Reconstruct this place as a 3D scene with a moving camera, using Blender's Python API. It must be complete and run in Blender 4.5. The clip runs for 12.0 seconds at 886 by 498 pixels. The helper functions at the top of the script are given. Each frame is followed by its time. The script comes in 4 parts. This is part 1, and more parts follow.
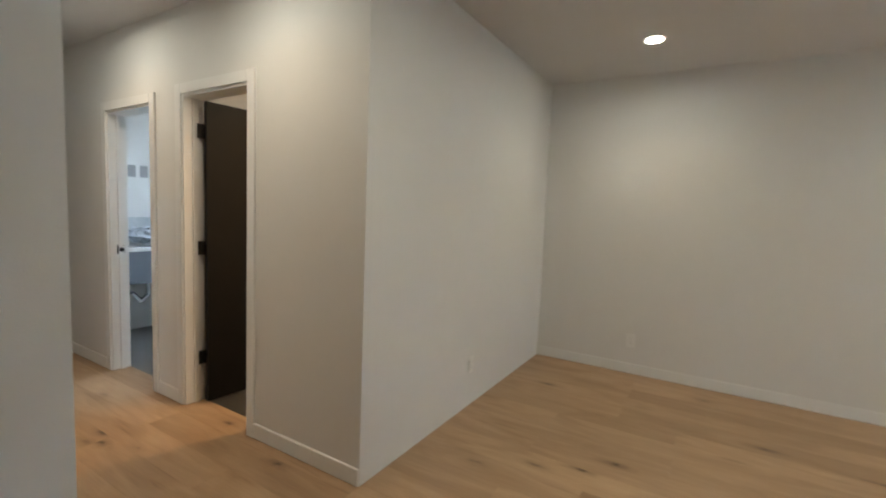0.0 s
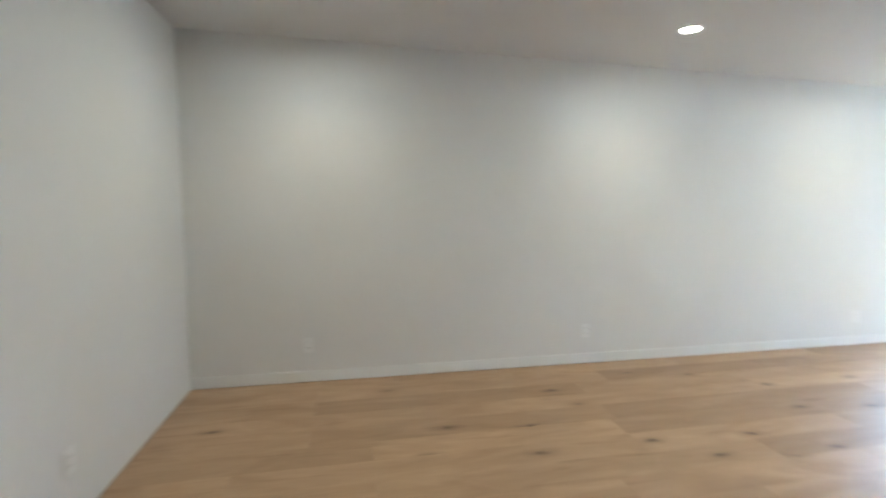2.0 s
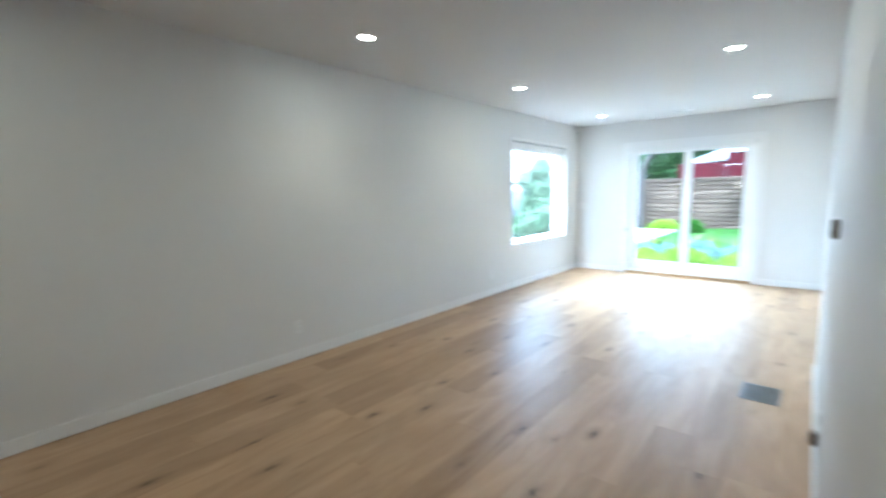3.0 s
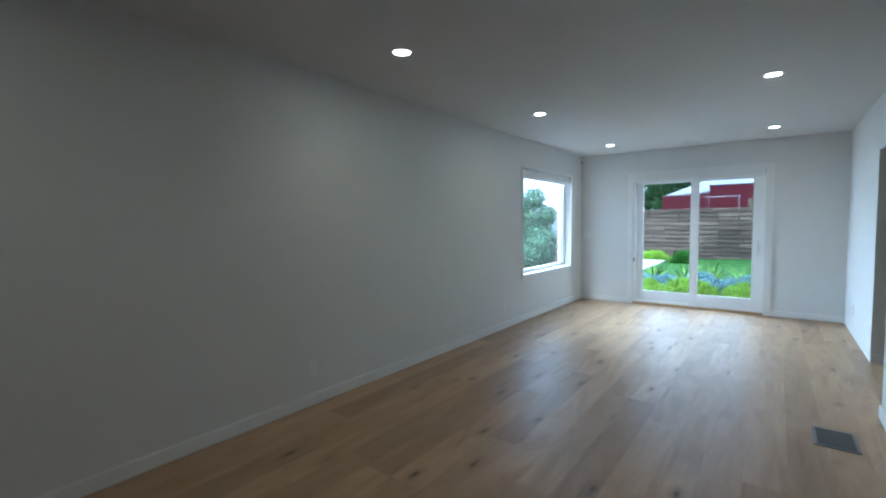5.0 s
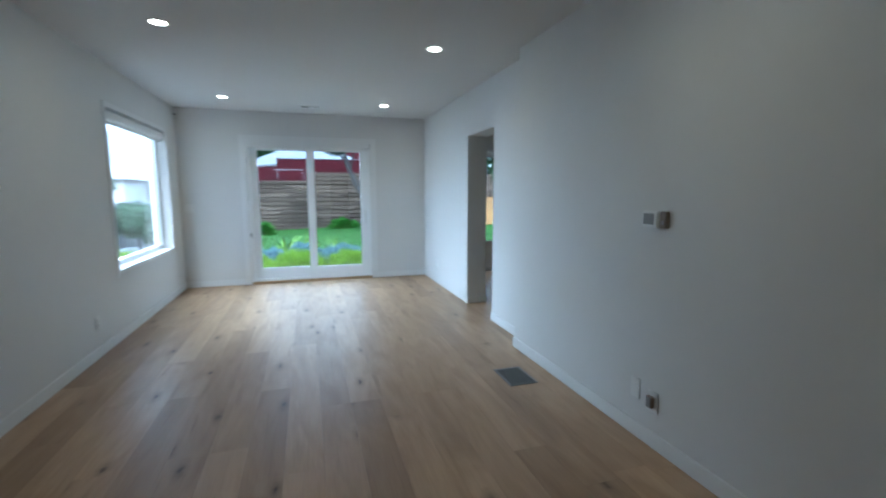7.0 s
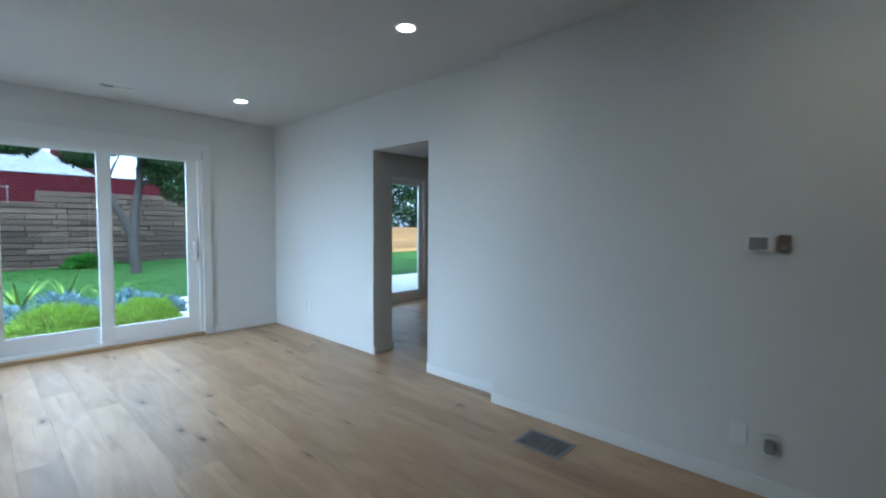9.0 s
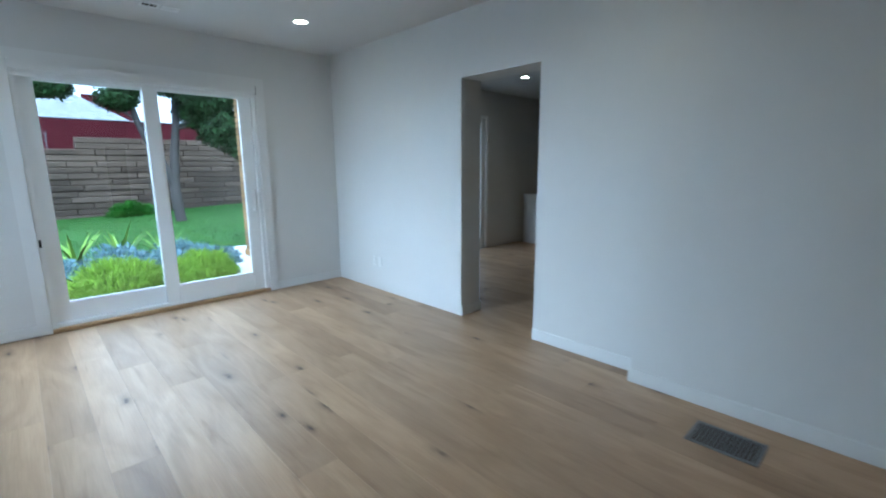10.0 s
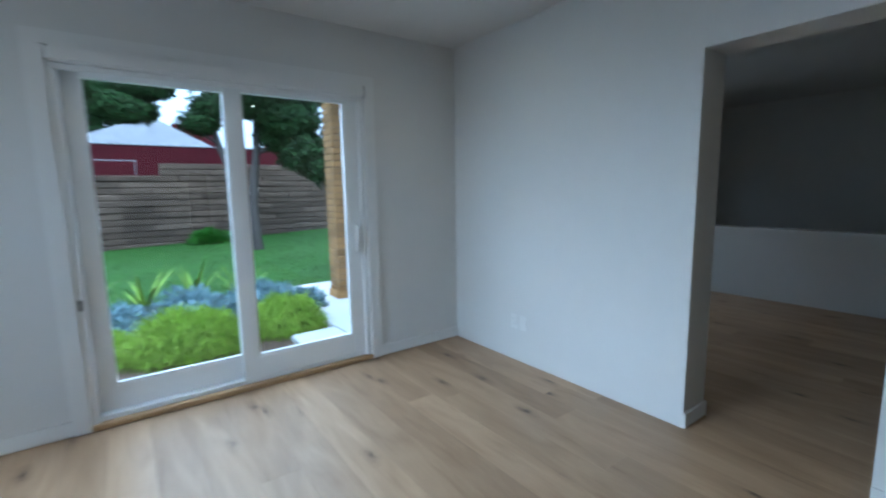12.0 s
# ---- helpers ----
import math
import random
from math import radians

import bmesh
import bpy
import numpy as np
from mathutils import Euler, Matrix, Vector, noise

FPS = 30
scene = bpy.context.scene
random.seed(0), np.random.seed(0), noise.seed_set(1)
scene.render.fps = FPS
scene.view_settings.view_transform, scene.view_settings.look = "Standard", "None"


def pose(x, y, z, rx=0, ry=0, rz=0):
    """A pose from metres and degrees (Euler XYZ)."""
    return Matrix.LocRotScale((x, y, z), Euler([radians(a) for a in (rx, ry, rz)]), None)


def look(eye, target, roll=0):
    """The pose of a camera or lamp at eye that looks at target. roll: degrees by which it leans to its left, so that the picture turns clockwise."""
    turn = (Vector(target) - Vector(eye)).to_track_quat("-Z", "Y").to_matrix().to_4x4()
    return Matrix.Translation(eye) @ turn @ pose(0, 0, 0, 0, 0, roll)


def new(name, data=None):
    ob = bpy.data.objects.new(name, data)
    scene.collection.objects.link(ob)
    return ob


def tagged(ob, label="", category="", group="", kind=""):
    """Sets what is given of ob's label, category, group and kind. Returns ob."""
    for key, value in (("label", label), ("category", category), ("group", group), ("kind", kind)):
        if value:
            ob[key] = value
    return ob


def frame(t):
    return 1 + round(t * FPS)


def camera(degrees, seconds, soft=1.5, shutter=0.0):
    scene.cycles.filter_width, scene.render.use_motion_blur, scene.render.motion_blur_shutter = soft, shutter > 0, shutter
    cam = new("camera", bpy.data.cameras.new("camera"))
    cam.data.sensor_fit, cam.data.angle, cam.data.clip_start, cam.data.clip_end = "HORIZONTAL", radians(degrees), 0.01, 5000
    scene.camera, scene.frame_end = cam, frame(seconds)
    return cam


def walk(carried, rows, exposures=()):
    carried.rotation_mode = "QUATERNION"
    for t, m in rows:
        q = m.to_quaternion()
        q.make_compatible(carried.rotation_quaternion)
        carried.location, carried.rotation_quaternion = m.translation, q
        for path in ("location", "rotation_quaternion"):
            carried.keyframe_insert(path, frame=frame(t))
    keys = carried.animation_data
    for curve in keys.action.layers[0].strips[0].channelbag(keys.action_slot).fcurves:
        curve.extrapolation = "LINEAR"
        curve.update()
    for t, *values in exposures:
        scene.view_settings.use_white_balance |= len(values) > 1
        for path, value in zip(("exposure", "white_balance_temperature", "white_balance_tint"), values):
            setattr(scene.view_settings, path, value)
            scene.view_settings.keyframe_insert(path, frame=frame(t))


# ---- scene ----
cam = camera(90.3, 12.0, soft=2.0, shutter=0.5)

PATH = [
    (0, (4.012, 2.517, 1.322), (2.308, 1.484, 1.152), 2.3),
    (0.5, (3.734, 2.434, 1.255), (2.107, 1.287, 1.061), -1.4),
    (1, (3.537, 2.305, 1.309), (1.719, 1.482, 1.168), 0.3),
    (1.5, (3.39, 2.348, 1.287), (1.424, 2.013, 1.138), -0.4),
    (2, (3.367, 2.327, 1.349), (1.419, 2.732, 1.148), 0.6),
    (2.5, (3.286, 2.33, 1.33), (1.556, 3.308, 1.105), 1.4),
    (3, (3.283, 2.298, 1.382), (2.007, 3.818, 1.133), -1.0),
    (3.2, (3.275, 2.279, 1.381), (2.162, 3.921, 1.121), -0.3),
    (4.8, (2.898, 2.19, 1.293), (1.68, 3.759, 1.062), 0.0),
    (5, (2.769, 2.269, 1.361), (1.564, 3.861, 1.246), -0.6),
    (5.5, (2.472, 2.356, 1.367), (1.522, 4.101, 1.14), -1.7),
    (6, (2.235, 2.464, 1.342), (2.021, 4.424, 1.006), -1.2),
    (6.5, (1.972, 2.772, 1.365), (2.209, 4.749, 1.174), -1.1),
    (7, (1.672, 3.033, 1.339), (2.258, 4.929, 1.087), -0.1),
    (7.5, (1.472, 3.338, 1.327), (2.415, 5.091, 1.139), -0.8),
    (7.7, (1.389, 3.504, 1.321), (2.42, 5.21, 1.161), -1.3),
    (9.3, (0.8, 4.819, 1.277), (2.292, 6.143, 1.133), 1.2),
    (9.5, (0.825, 4.998, 1.319), (2.224, 6.4, 1.043), 0.6),
    (10, (0.819, 5.399, 1.302), (2.178, 6.819, 0.933), -0.4),
    (10.5, (0.819, 5.823, 1.326), (2.004, 7.409, 1.04), 0.8),
    (11, (0.873, 6.207, 1.362), (1.919, 7.895, 1.128), -1.0),
    (11.5, (0.938, 6.591, 1.355), (1.904, 8.328, 1.13), -0.3),
    (12, (1.114, 6.915, 1.33), (2.282, 8.516, 1.062), -1.0),
]
walk(cam, [(t, look(eye, target, roll)) for t, eye, target, roll in PATH],
     exposures=[(0.0, 4.15, 5800, 4), (2.0, 4.5, 5150, 2), (3.2, 3.8, 4950, -1), (4.8, 2.65, 4800, -2), (6.5, 2.65, 4850, -1), (7.5, 2.28, 4850, -1), (9.3, 2.25, 4900, -1), (10.0, 2.3, 4900, -1), (10.5, 2.25, 4900, -1), (11.3, 2.05, 4900, -1), (12.0, 1.8, 4900, 0)])

# ---- world and sun: bright overcast ----
world = bpy.data.worlds.new("overcast_sky")
scene.world = world
world.use_nodes = True
wn, wl = world.node_tree.nodes, world.node_tree.links
sky = wn.new("ShaderNodeTexSky")
sky.sky_type = "NISHITA"
sky.sun_disc = False
sky.sun_elevation, sky.sun_rotation = radians(55), radians(200)
sky.dust_density = 4.0
haze = wn.new("ShaderNodeMix")
haze.data_type = "RGBA"
haze.inputs[0].default_value = 0.7
haze.inputs[7].default_value = (8.2, 9.6, 11.3, 1)
wl.new(sky.outputs[0], haze.inputs[6])
# overcast luminance: about three times as bright overhead as at the horizon
heading = wn.new("ShaderNodeTexCoord")
axes = wn.new("ShaderNodeSeparateXYZ")
lift = wn.new("ShaderNodeMapRange")
lift.inputs[1].default_value, lift.inputs[2].default_value = 0.0, 1.0
lift.inputs[3].default_value, lift.inputs[4].default_value = 0.5, 2.4
dome = wn.new("ShaderNodeVectorMath")
dome.operation = "SCALE"
wl.new(heading.outputs["Generated"], axes.inputs[0])
wl.new(axes.outputs[2], lift.inputs[0])
wl.new(haze.outputs[2], dome.inputs[0])
wl.new(lift.outputs[0], dome.inputs["Scale"])
wl.new(dome.outputs[0], wn["Background"].inputs[0])
wn["Background"].inputs[1].default_value = 0.09
sun = new("sun", bpy.data.lights.new("sun", "SUN"))
sun.data.energy, sun.data.angle, sun.data.color = 0.5, radians(20), (1.0, 0.96, 0.9)
sun.matrix_world = look((0, 0, 20), (0.20, 0.55, 19.2))



def sky_lamp(name, eye, target, width, depth, watts):
    """Daylight from the open sky that falls in through an opening."""
    d = bpy.data.lights.new(name, "AREA")
    d.shape, d.size, d.size_y, d.energy, d.color = "RECTANGLE", width, depth, watts, (0.87, 0.94, 1.0)
    new(name, d).matrix_world = look(eye, target)


sky_lamp("sky_door", (1.76, 10.85, 2.80), (1.76, 10.20, 1.75), 1.7, 0.8, 15.0)
sky_lamp("sky_window", (-2.0, 9.0, 2.40), (-1.0, 8.75, 2.12), 1.6, 1.0, 30.0)
sky_lamp("sky_second_door", (5.31, 10.65, 2.50), (5.55, 9.65, 1.75), 1.6, 0.35, 4.0)
sky_lamp("sky_laundry", (0.62, -1.40, 1.75), (1.62, -1.25, 1.35), 0.65, 0.7, 1.0)

H = 2.5
LAMP_POWER = 0.14
WARM = (1.0, 0.72, 0.40)


# ---- materials ----
def material(name, color, rough=0.6, metal=0.0, vary=0.12, scale=6.0, bump=0.0, bump_scale=120.0, spec=0.5, per_object=0.0, per_island=0.0, stretch=(1, 1, 1)):
    m = bpy.data.materials.new(name)
    m.use_nodes = True
    n, l = m.node_tree.nodes, m.node_tree.links
    b = n["Principled BSDF"]
    b.inputs["Roughness"].default_value = rough
    b.inputs["Metallic"].default_value = metal
    b.inputs["Specular IOR Level"].default_value = spec
    geo = n.new("ShaderNodeNewGeometry")
    mp = n.new("ShaderNodeMapping")
    mp.inputs["Scale"].default_value = stretch
    l.new(geo.outputs["Position"], mp.inputs["Vector"])
    noise_a = n.new("ShaderNodeTexNoise")
    noise_a.inputs["Scale"].default_value, noise_a.inputs["Detail"].default_value = scale, 6
    l.new(mp.outputs[0], noise_a.inputs["Vector"])
    noise_b = n.new("ShaderNodeTexNoise")
    noise_b.inputs["Scale"].default_value, noise_b.inputs["Detail"].default_value = scale * 9, 3
    l.new(mp.outputs[0], noise_b.inputs["Vector"])
    add = n.new("ShaderNodeMath")
    add.operation = "MULTIPLY_ADD"
    l.new(noise_b.outputs[0], add.inputs[0])
    add.inputs[1].default_value = 0.5
    l.new(noise_a.outputs[0], add.inputs[2])
    rng = n.new("ShaderNodeMapRange")
    rng.inputs[1].default_value, rng.inputs[2].default_value = 0.4, 1.1
    rng.inputs[3].default_value, rng.inputs[4].default_value = 1 - vary, 1 + vary
    l.new(add.outputs[0], rng.inputs[0])
    last = rng.outputs[0]
    for amount, node, sock in ((per_object, "ShaderNodeObjectInfo", "Random"), (per_island, "ShaderNodeNewGeometry", "Random Per Island")):
        if amount:
            o = n.new(node)
            r2 = n.new("ShaderNodeMapRange")
            r2.inputs[3].default_value, r2.inputs[4].default_value = 1 - amount, 1 + amount
            l.new(o.outputs[sock], r2.inputs[0])
            mul = n.new("ShaderNodeMath")
            mul.operation = "MULTIPLY"
            l.new(last, mul.inputs[0])
            l.new(r2.outputs[0], mul.inputs[1])
            last = mul.outputs[0]
    col = n.new("ShaderNodeVectorMath")
    col.operation = "SCALE"
    col.inputs[0].default_value = color
    l.new(last, col.inputs["Scale"])
    l.new(col.outputs[0], b.inputs["Base Color"])
    if bump:
        nb = n.new("ShaderNodeTexNoise")
        nb.inputs["Scale"].default_value, nb.inputs["Detail"].default_value = bump_scale, 4
        l.new(mp.outputs[0], nb.inputs["Vector"])
        bp = n.new("ShaderNodeBump")
        bp.inputs["Strength"].default_value, bp.inputs["Distance"].default_value = bump, 0.004
        l.new(nb.outputs[0], bp.inputs["Height"])
        l.new(bp.outputs[0], b.inputs["Normal"])
    return m


def oak():
    """Matt-oiled oak: long grain along y, wavy figure, dark knots, a tone of its own for each plank."""
    m = bpy.data.materials.new("oiled_oak")
    m.use_nodes = True
    n, l = m.node_tree.nodes, m.node_tree.links
    b = n["Principled BSDF"]
    geo, info = n.new("ShaderNodeNewGeometry"), n.new("ShaderNodeObjectInfo")
    shift = n.new("ShaderNodeVectorMath")
    shift.operation = "SCALE"
    shift.inputs[0].default_value = (13, 37, 0)
    l.new(info.outputs["Random"], shift.inputs["Scale"])
    pos = n.new("ShaderNodeVectorMath")
    pos.operation = "ADD"
    l.new(geo.outputs["Position"], pos.inputs[0])
    l.new(shift.outputs[0], pos.inputs[1])

    def noise_at(sx, sy, scale, detail, distortion=0.0):
        mp = n.new("ShaderNodeMapping")
        mp.inputs["Scale"].default_value = (sx, sy, 1)
        l.new(pos.outputs[0], mp.inputs["Vector"])
        t = n.new("ShaderNodeTexNoise")
        t.inputs["Scale"].default_value, t.inputs["Detail"].default_value, t.inputs["Distortion"].default_value = scale, detail, distortion
        l.new(mp.outputs[0], t.inputs["Vector"])
        return t.outputs[0]

    def ramp(src, stops):
        r = n.new("ShaderNodeValToRGB")
        for i, (p, c) in enumerate(stops):
            e = r.color_ramp.elements[i] if i < 2 else r.color_ramp.elements.new(p)
            e.position, e.color = p, (*c, 1)
        l.new(src, r.inputs[0])
        return r.outputs[0]

    def mix(kind, fac, a, bb):
        x = n.new("ShaderNodeMix")
        x.data_type, x.blend_type = "RGBA", kind
        if isinstance(fac, float):
            x.inputs[0].default_value = fac
        else:
            l.new(fac, x.inputs[0])
        l.new(a, x.inputs[6])
        if isinstance(bb, tuple):
            x.inputs[7].default_value = bb
        else:
            l.new(bb, x.inputs[7])
        return x.outputs[2]

    figure = ramp(noise_at(1, 0.22, 6, 5, 1.4), [(0.3, (0.325, 0.213, 0.121)), (0.7, (0.44, 0.305, 0.185))])
    tone = ramp(info.outputs["Random"], [(0.0, (0.80, 0.77, 0.75)), (1.0, (1.12, 1.12, 1.10)), (0.3, (0.93, 0.92, 0.91)), (0.7, (1.02, 1.01, 1.01))])
    c = mix("MULTIPLY", 1.0, figure, tone)
    grain = ramp(noise_at(1, 0.03, 140, 4), [(0.35, (0.80, 0.78, 0.75)), (0.6, (1.04, 1.04, 1.03))])
    c = mix("MULTIPLY", 0.35, c, grain)
    streak = ramp(noise_at(1, 0.07, 22, 3, 0.6), [(0.60, (0, 0, 0)), (0.74, (1, 1, 1))])
    c = mix("MIX", streak, c, mix("MULTIPLY", 1.0, c, (0.80, 0.76, 0.72, 1)))
    mpk = n.new("ShaderNodeMapping")
    mpk.inputs["Scale"].default_value = (3.3, 1.25, 1)
    l.new(pos.outputs[0], mpk.inputs["Vector"])
    vor = n.new("ShaderNodeTexVoronoi")
    vor.voronoi_dimensions = "2D"
    vor.inputs["Scale"].default_value = 1.0
    wob = n.new("ShaderNodeVectorMath")
    wob.operation = "ADD"
    nz = n.new("ShaderNodeTexNoise")
    nz.inputs["Scale"].default_value = 18
    l.new(pos.outputs[0], nz.inputs["Vector"])
    sc = n.new("ShaderNodeVectorMath")
    sc.operation = "SCALE"
    sc.inputs["Scale"].default_value = 0.10
    l.new(nz.outputs["Color"], sc.inputs[0])
    l.new(mpk.outputs[0], wob.inputs[0])
    l.new(sc.outputs[0], wob.inputs[1])
    l.new(wob.outputs[0], vor.inputs["Vector"])
    knot = ramp(vor.outputs["Distance"], [(0.015, (1, 1, 1)), (0.16, (0, 0, 0)), (0.045, (0.5, 0.5, 0.5)), (0.09, (0.2, 0.2, 0.2))])
    pick = ramp(vor.outputs["Color"], [(0.36, (0, 0, 0)), (0.56, (1, 1, 1))])
    kf = n.new("ShaderNodeMath")
    kf.operation = "MULTIPLY"
    l.new(knot, kf.inputs[0])
    l.new(pick, kf.inputs[1])
    c = mix("MIX", kf.outputs[0], c, (0.07, 0.038, 0.02, 1))
    l.new(c, b.inputs["Base Color"])
    rr = n.new("ShaderNodeMapRange")
    rr.inputs[3].default_value, rr.inputs[4].default_value = 0.35, 0.48
    l.new(noise_at(1, 0.3, 7, 4), rr.inputs[0])
    l.new(rr.outputs[0], b.inputs["Roughness"])
    b.inputs["Specular IOR Level"].default_value = 0.5
    bp = n.new("ShaderNodeBump")
    bp.inputs["Strength"].default_value, bp.inputs["Distance"].default_value = 0.12, 0.002
    l.new(noise_at(1, 0.05, 90, 4), bp.inputs["Height"])
    l.new(bp.outputs[0], b.inputs["Normal"])
    return m


def emitter(name, color, strength):
    m = bpy.data.materials.new(name)
    m.use_nodes = True
    b = m.node_tree.nodes["Principled BSDF"]
    b.inputs["Base Color"].default_value = (0.8, 0.8, 0.8, 1)
    b.inputs["Emission Color"].default_value = (*color, 1)
    b.inputs["Emission Strength"].default_value = strength
    return m


def clear_glass():
    m = bpy.data.materials.new("window_glass")
    m.use_nodes = True
    b = m.node_tree.nodes["Principled BSDF"]
    b.inputs["Base Color"].default_value = (1.0, 1.0, 1.0, 1)
    b.inputs["Roughness"].default_value = 0.0
    b.inputs["IOR"].default_value = 1.45
    b.inputs["Transmission Weight"].default_value = 1.0
    return m


PAINT = material("white_wall_paint", (0.645, 0.64, 0.625), 0.62, vary=0.018, scale=1.3, bump=0.10, bump_scale=160, spec=0.35)
CEIL = material("flat_ceiling_paint", (0.61, 0.607, 0.60), 0.85, vary=0.015, scale=1.1, bump=0.08, bump_scale=150, spec=0.2)
TRIM = material("white_trim_paint", (0.70, 0.70, 0.69), 0.38, vary=0.02, scale=3, bump=0.03)
VINYL = material("white_vinyl", (0.80, 0.81, 0.81), 0.32, vary=0.02, scale=4)
PLASTIC = material("white_plastic", (0.70, 0.70, 0.685), 0.35, vary=0.02, scale=20)
GREYPLASTIC = material("grey_plastic", (0.22, 0.22, 0.22), 0.35, vary=0.05, scale=20)
TANPLASTIC = material("tan_plastic", (0.17, 0.125, 0.09), 0.4, vary=0.06, scale=20)
BLACK = material("black_satin_paint", (0.006, 0.0055, 0.005), 0.45, vary=0.25, scale=8, bump=0.05, bump_scale=60, spec=0.25)
BLACKMETAL = material("black_metal", (0.012, 0.012, 0.012), 0.4, metal=0.6, vary=0.1)
CHROME = material("chrome", (0.75, 0.76, 0.78), 0.12, metal=1.0, vary=0.04)
OAK = oak()
SUBFLOOR = material("dark_subfloor", (0.05, 0.035, 0.025), 0.9, vary=0.2, spec=0.08)
THRESH = material("bare_oak_threshold", (0.40, 0.26, 0.13), 0.5, vary=0.25, scale=10, stretch=(0.15, 1, 1))
VENTBROWN = material("dark_bronze_metal", (0.22, 0.22, 0.22), 0.34, metal=0.8, vary=0.15)
BLIND = material("white_roller_fabric", (0.74, 0.74, 0.73), 0.7, vary=0.02, bump=0.08, bump_scale=400)
GLASS = clear_glass()
LENSGLOW = emitter("warm_led_lens", (1.0, 0.86, 0.66), 14.0)
DARKTILE = material("dark_floor_tile", (0.05, 0.048, 0.045), 0.35, vary=0.25, scale=5)
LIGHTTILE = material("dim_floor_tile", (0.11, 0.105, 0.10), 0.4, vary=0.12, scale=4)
SPLASH = material("grey_veined_marble", (0.42, 0.44, 0.46), 0.25, vary=0.28, scale=3)
SINKGREY = material("grey_cast_sink", (0.12, 0.13, 0.15), 0.4, vary=0.05)
FILM = material("clear_film_wrap", (0.55, 0.58, 0.62), 0.15, vary=0.3, scale=30, bump=0.8, bump_scale=40)
STUCCO = material("pale_stucco", (0.55, 0.53, 0.49), 0.85, vary=0.08, scale=3, bump=0.5, bump_scale=90)
CONCRETE = material("pale_concrete", (0.42, 0.42, 0.41), 0.8, vary=0.12, scale=2.5, bump=0.3, bump_scale=80)
SOIL = material("garden_soil", (0.07, 0.05, 0.035), 0.95, vary=0.4, scale=6, bump=1.0, bump_scale=30, spec=0.08)
GRASS = material("lawn_green", (0.028, 0.066, 0.012), 0.8, vary=0.25, scale=1.2, bump=0.8, bump_scale=60, spec=0.08)
BLADE = material("grass_blade_green", (0.032, 0.078, 0.013), 0.6, vary=0.2, scale=1.2, per_island=0.35, spec=0.08)
SLEEPER = material("weathered_timber", (0.082, 0.061, 0.046), 0.85, vary=0.6, scale=3.5, bump=0.7, bump_scale=30, per_object=0.3, stretch=(0.25, 1, 2.5), spec=0.08)
BRICK = material("buff_brick", (0.22, 0.13, 0.055), 0.8, vary=0.2, scale=14, bump=0.5, bump_scale=70, per_object=0.25, spec=0.08)
MORTAR = material("grey_mortar", (0.16, 0.12, 0.08), 0.95, vary=0.2, scale=20, bump=0.5, spec=0.08)
REDWALL = material("dark_red_siding", (0.042, 0.005, 0.008), 0.6, vary=0.25, scale=1.4, bump=0.2, spec=0.08)
WHITEROOF = material("stained_white_metal_roof", (0.12, 0.124, 0.13), 0.6, vary=1.0, scale=9, spec=0.08)
PIPE = material("galvanised_pipe", (0.22, 0.22, 0.23), 0.5, metal=0.6, vary=0.1)
BARK = material("grey_bark", (0.055, 0.050, 0.047), 0.9, vary=0.35, scale=6, bump=0.9, bump_scale=35, stretch=(1, 1, 0.3), spec=0.08)
LEAF = material("tree_leaf", (0.016, 0.036, 0.010), 0.55, vary=0.25, scale=0.8, per_island=0.5, spec=0.08)
LEAFPALE = material("hazy_shrub_leaf", (0.085, 0.14, 0.08), 0.6, vary=0.25, scale=0.8, per_island=0.45, spec=0.08)
LIME = material("lime_feathery_leaf", (0.20, 0.31, 0.03), 0.55, vary=0.2, scale=3, per_island=0.4, spec=0.08)
BLUELEAF = material("blue_grey_leaf", (0.13, 0.20, 0.23), 0.6, vary=0.2, scale=3, per_island=0.4, spec=0.08)
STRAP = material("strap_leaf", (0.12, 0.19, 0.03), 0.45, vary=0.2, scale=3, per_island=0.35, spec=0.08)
SHRUBGREEN = material("bright_shrub_leaf", (0.045, 0.13, 0.016), 0.55, vary=0.2, scale=3, per_island=0.4, spec=0.08)
FENCEPALE = material("pale_fence_board", (0.24, 0.25, 0.26), 0.8, vary=0.2, scale=2, per_object=0.15)
FENCEORANGE = material("cedar_fence_board", (0.32, 0.17, 0.06), 0.75, vary=0.25, scale=3, per_object=0.25)
FARROOF = material("far_roof_grey", (0.36, 0.36, 0.37), 0.8, vary=0.15, scale=1)


# ---- mesh helpers ----
def box(bm, x0, x1, y0, y1, z0, z1, bevel=0.0):
    c = Matrix.LocRotScale(((x0 + x1) / 2, (y0 + y1) / 2, (z0 + z1) / 2), None, (abs(x1 - x0), abs(y1 - y0), abs(z1 - z0)))
    r = bmesh.ops.create_cube(bm, size=1, matrix=c)
    if bevel:
        edges = list({e for v in r["verts"] for e in v.link_edges})
        bmesh.ops.bevel(bm, geom=edges, offset=bevel, segments=2, affect="EDGES")
    return bm


def boxes(*rows, bevel=0.0):
    bm = bmesh.new()
    for r in rows:
        box(bm, *r, bevel=bevel)
    return bm


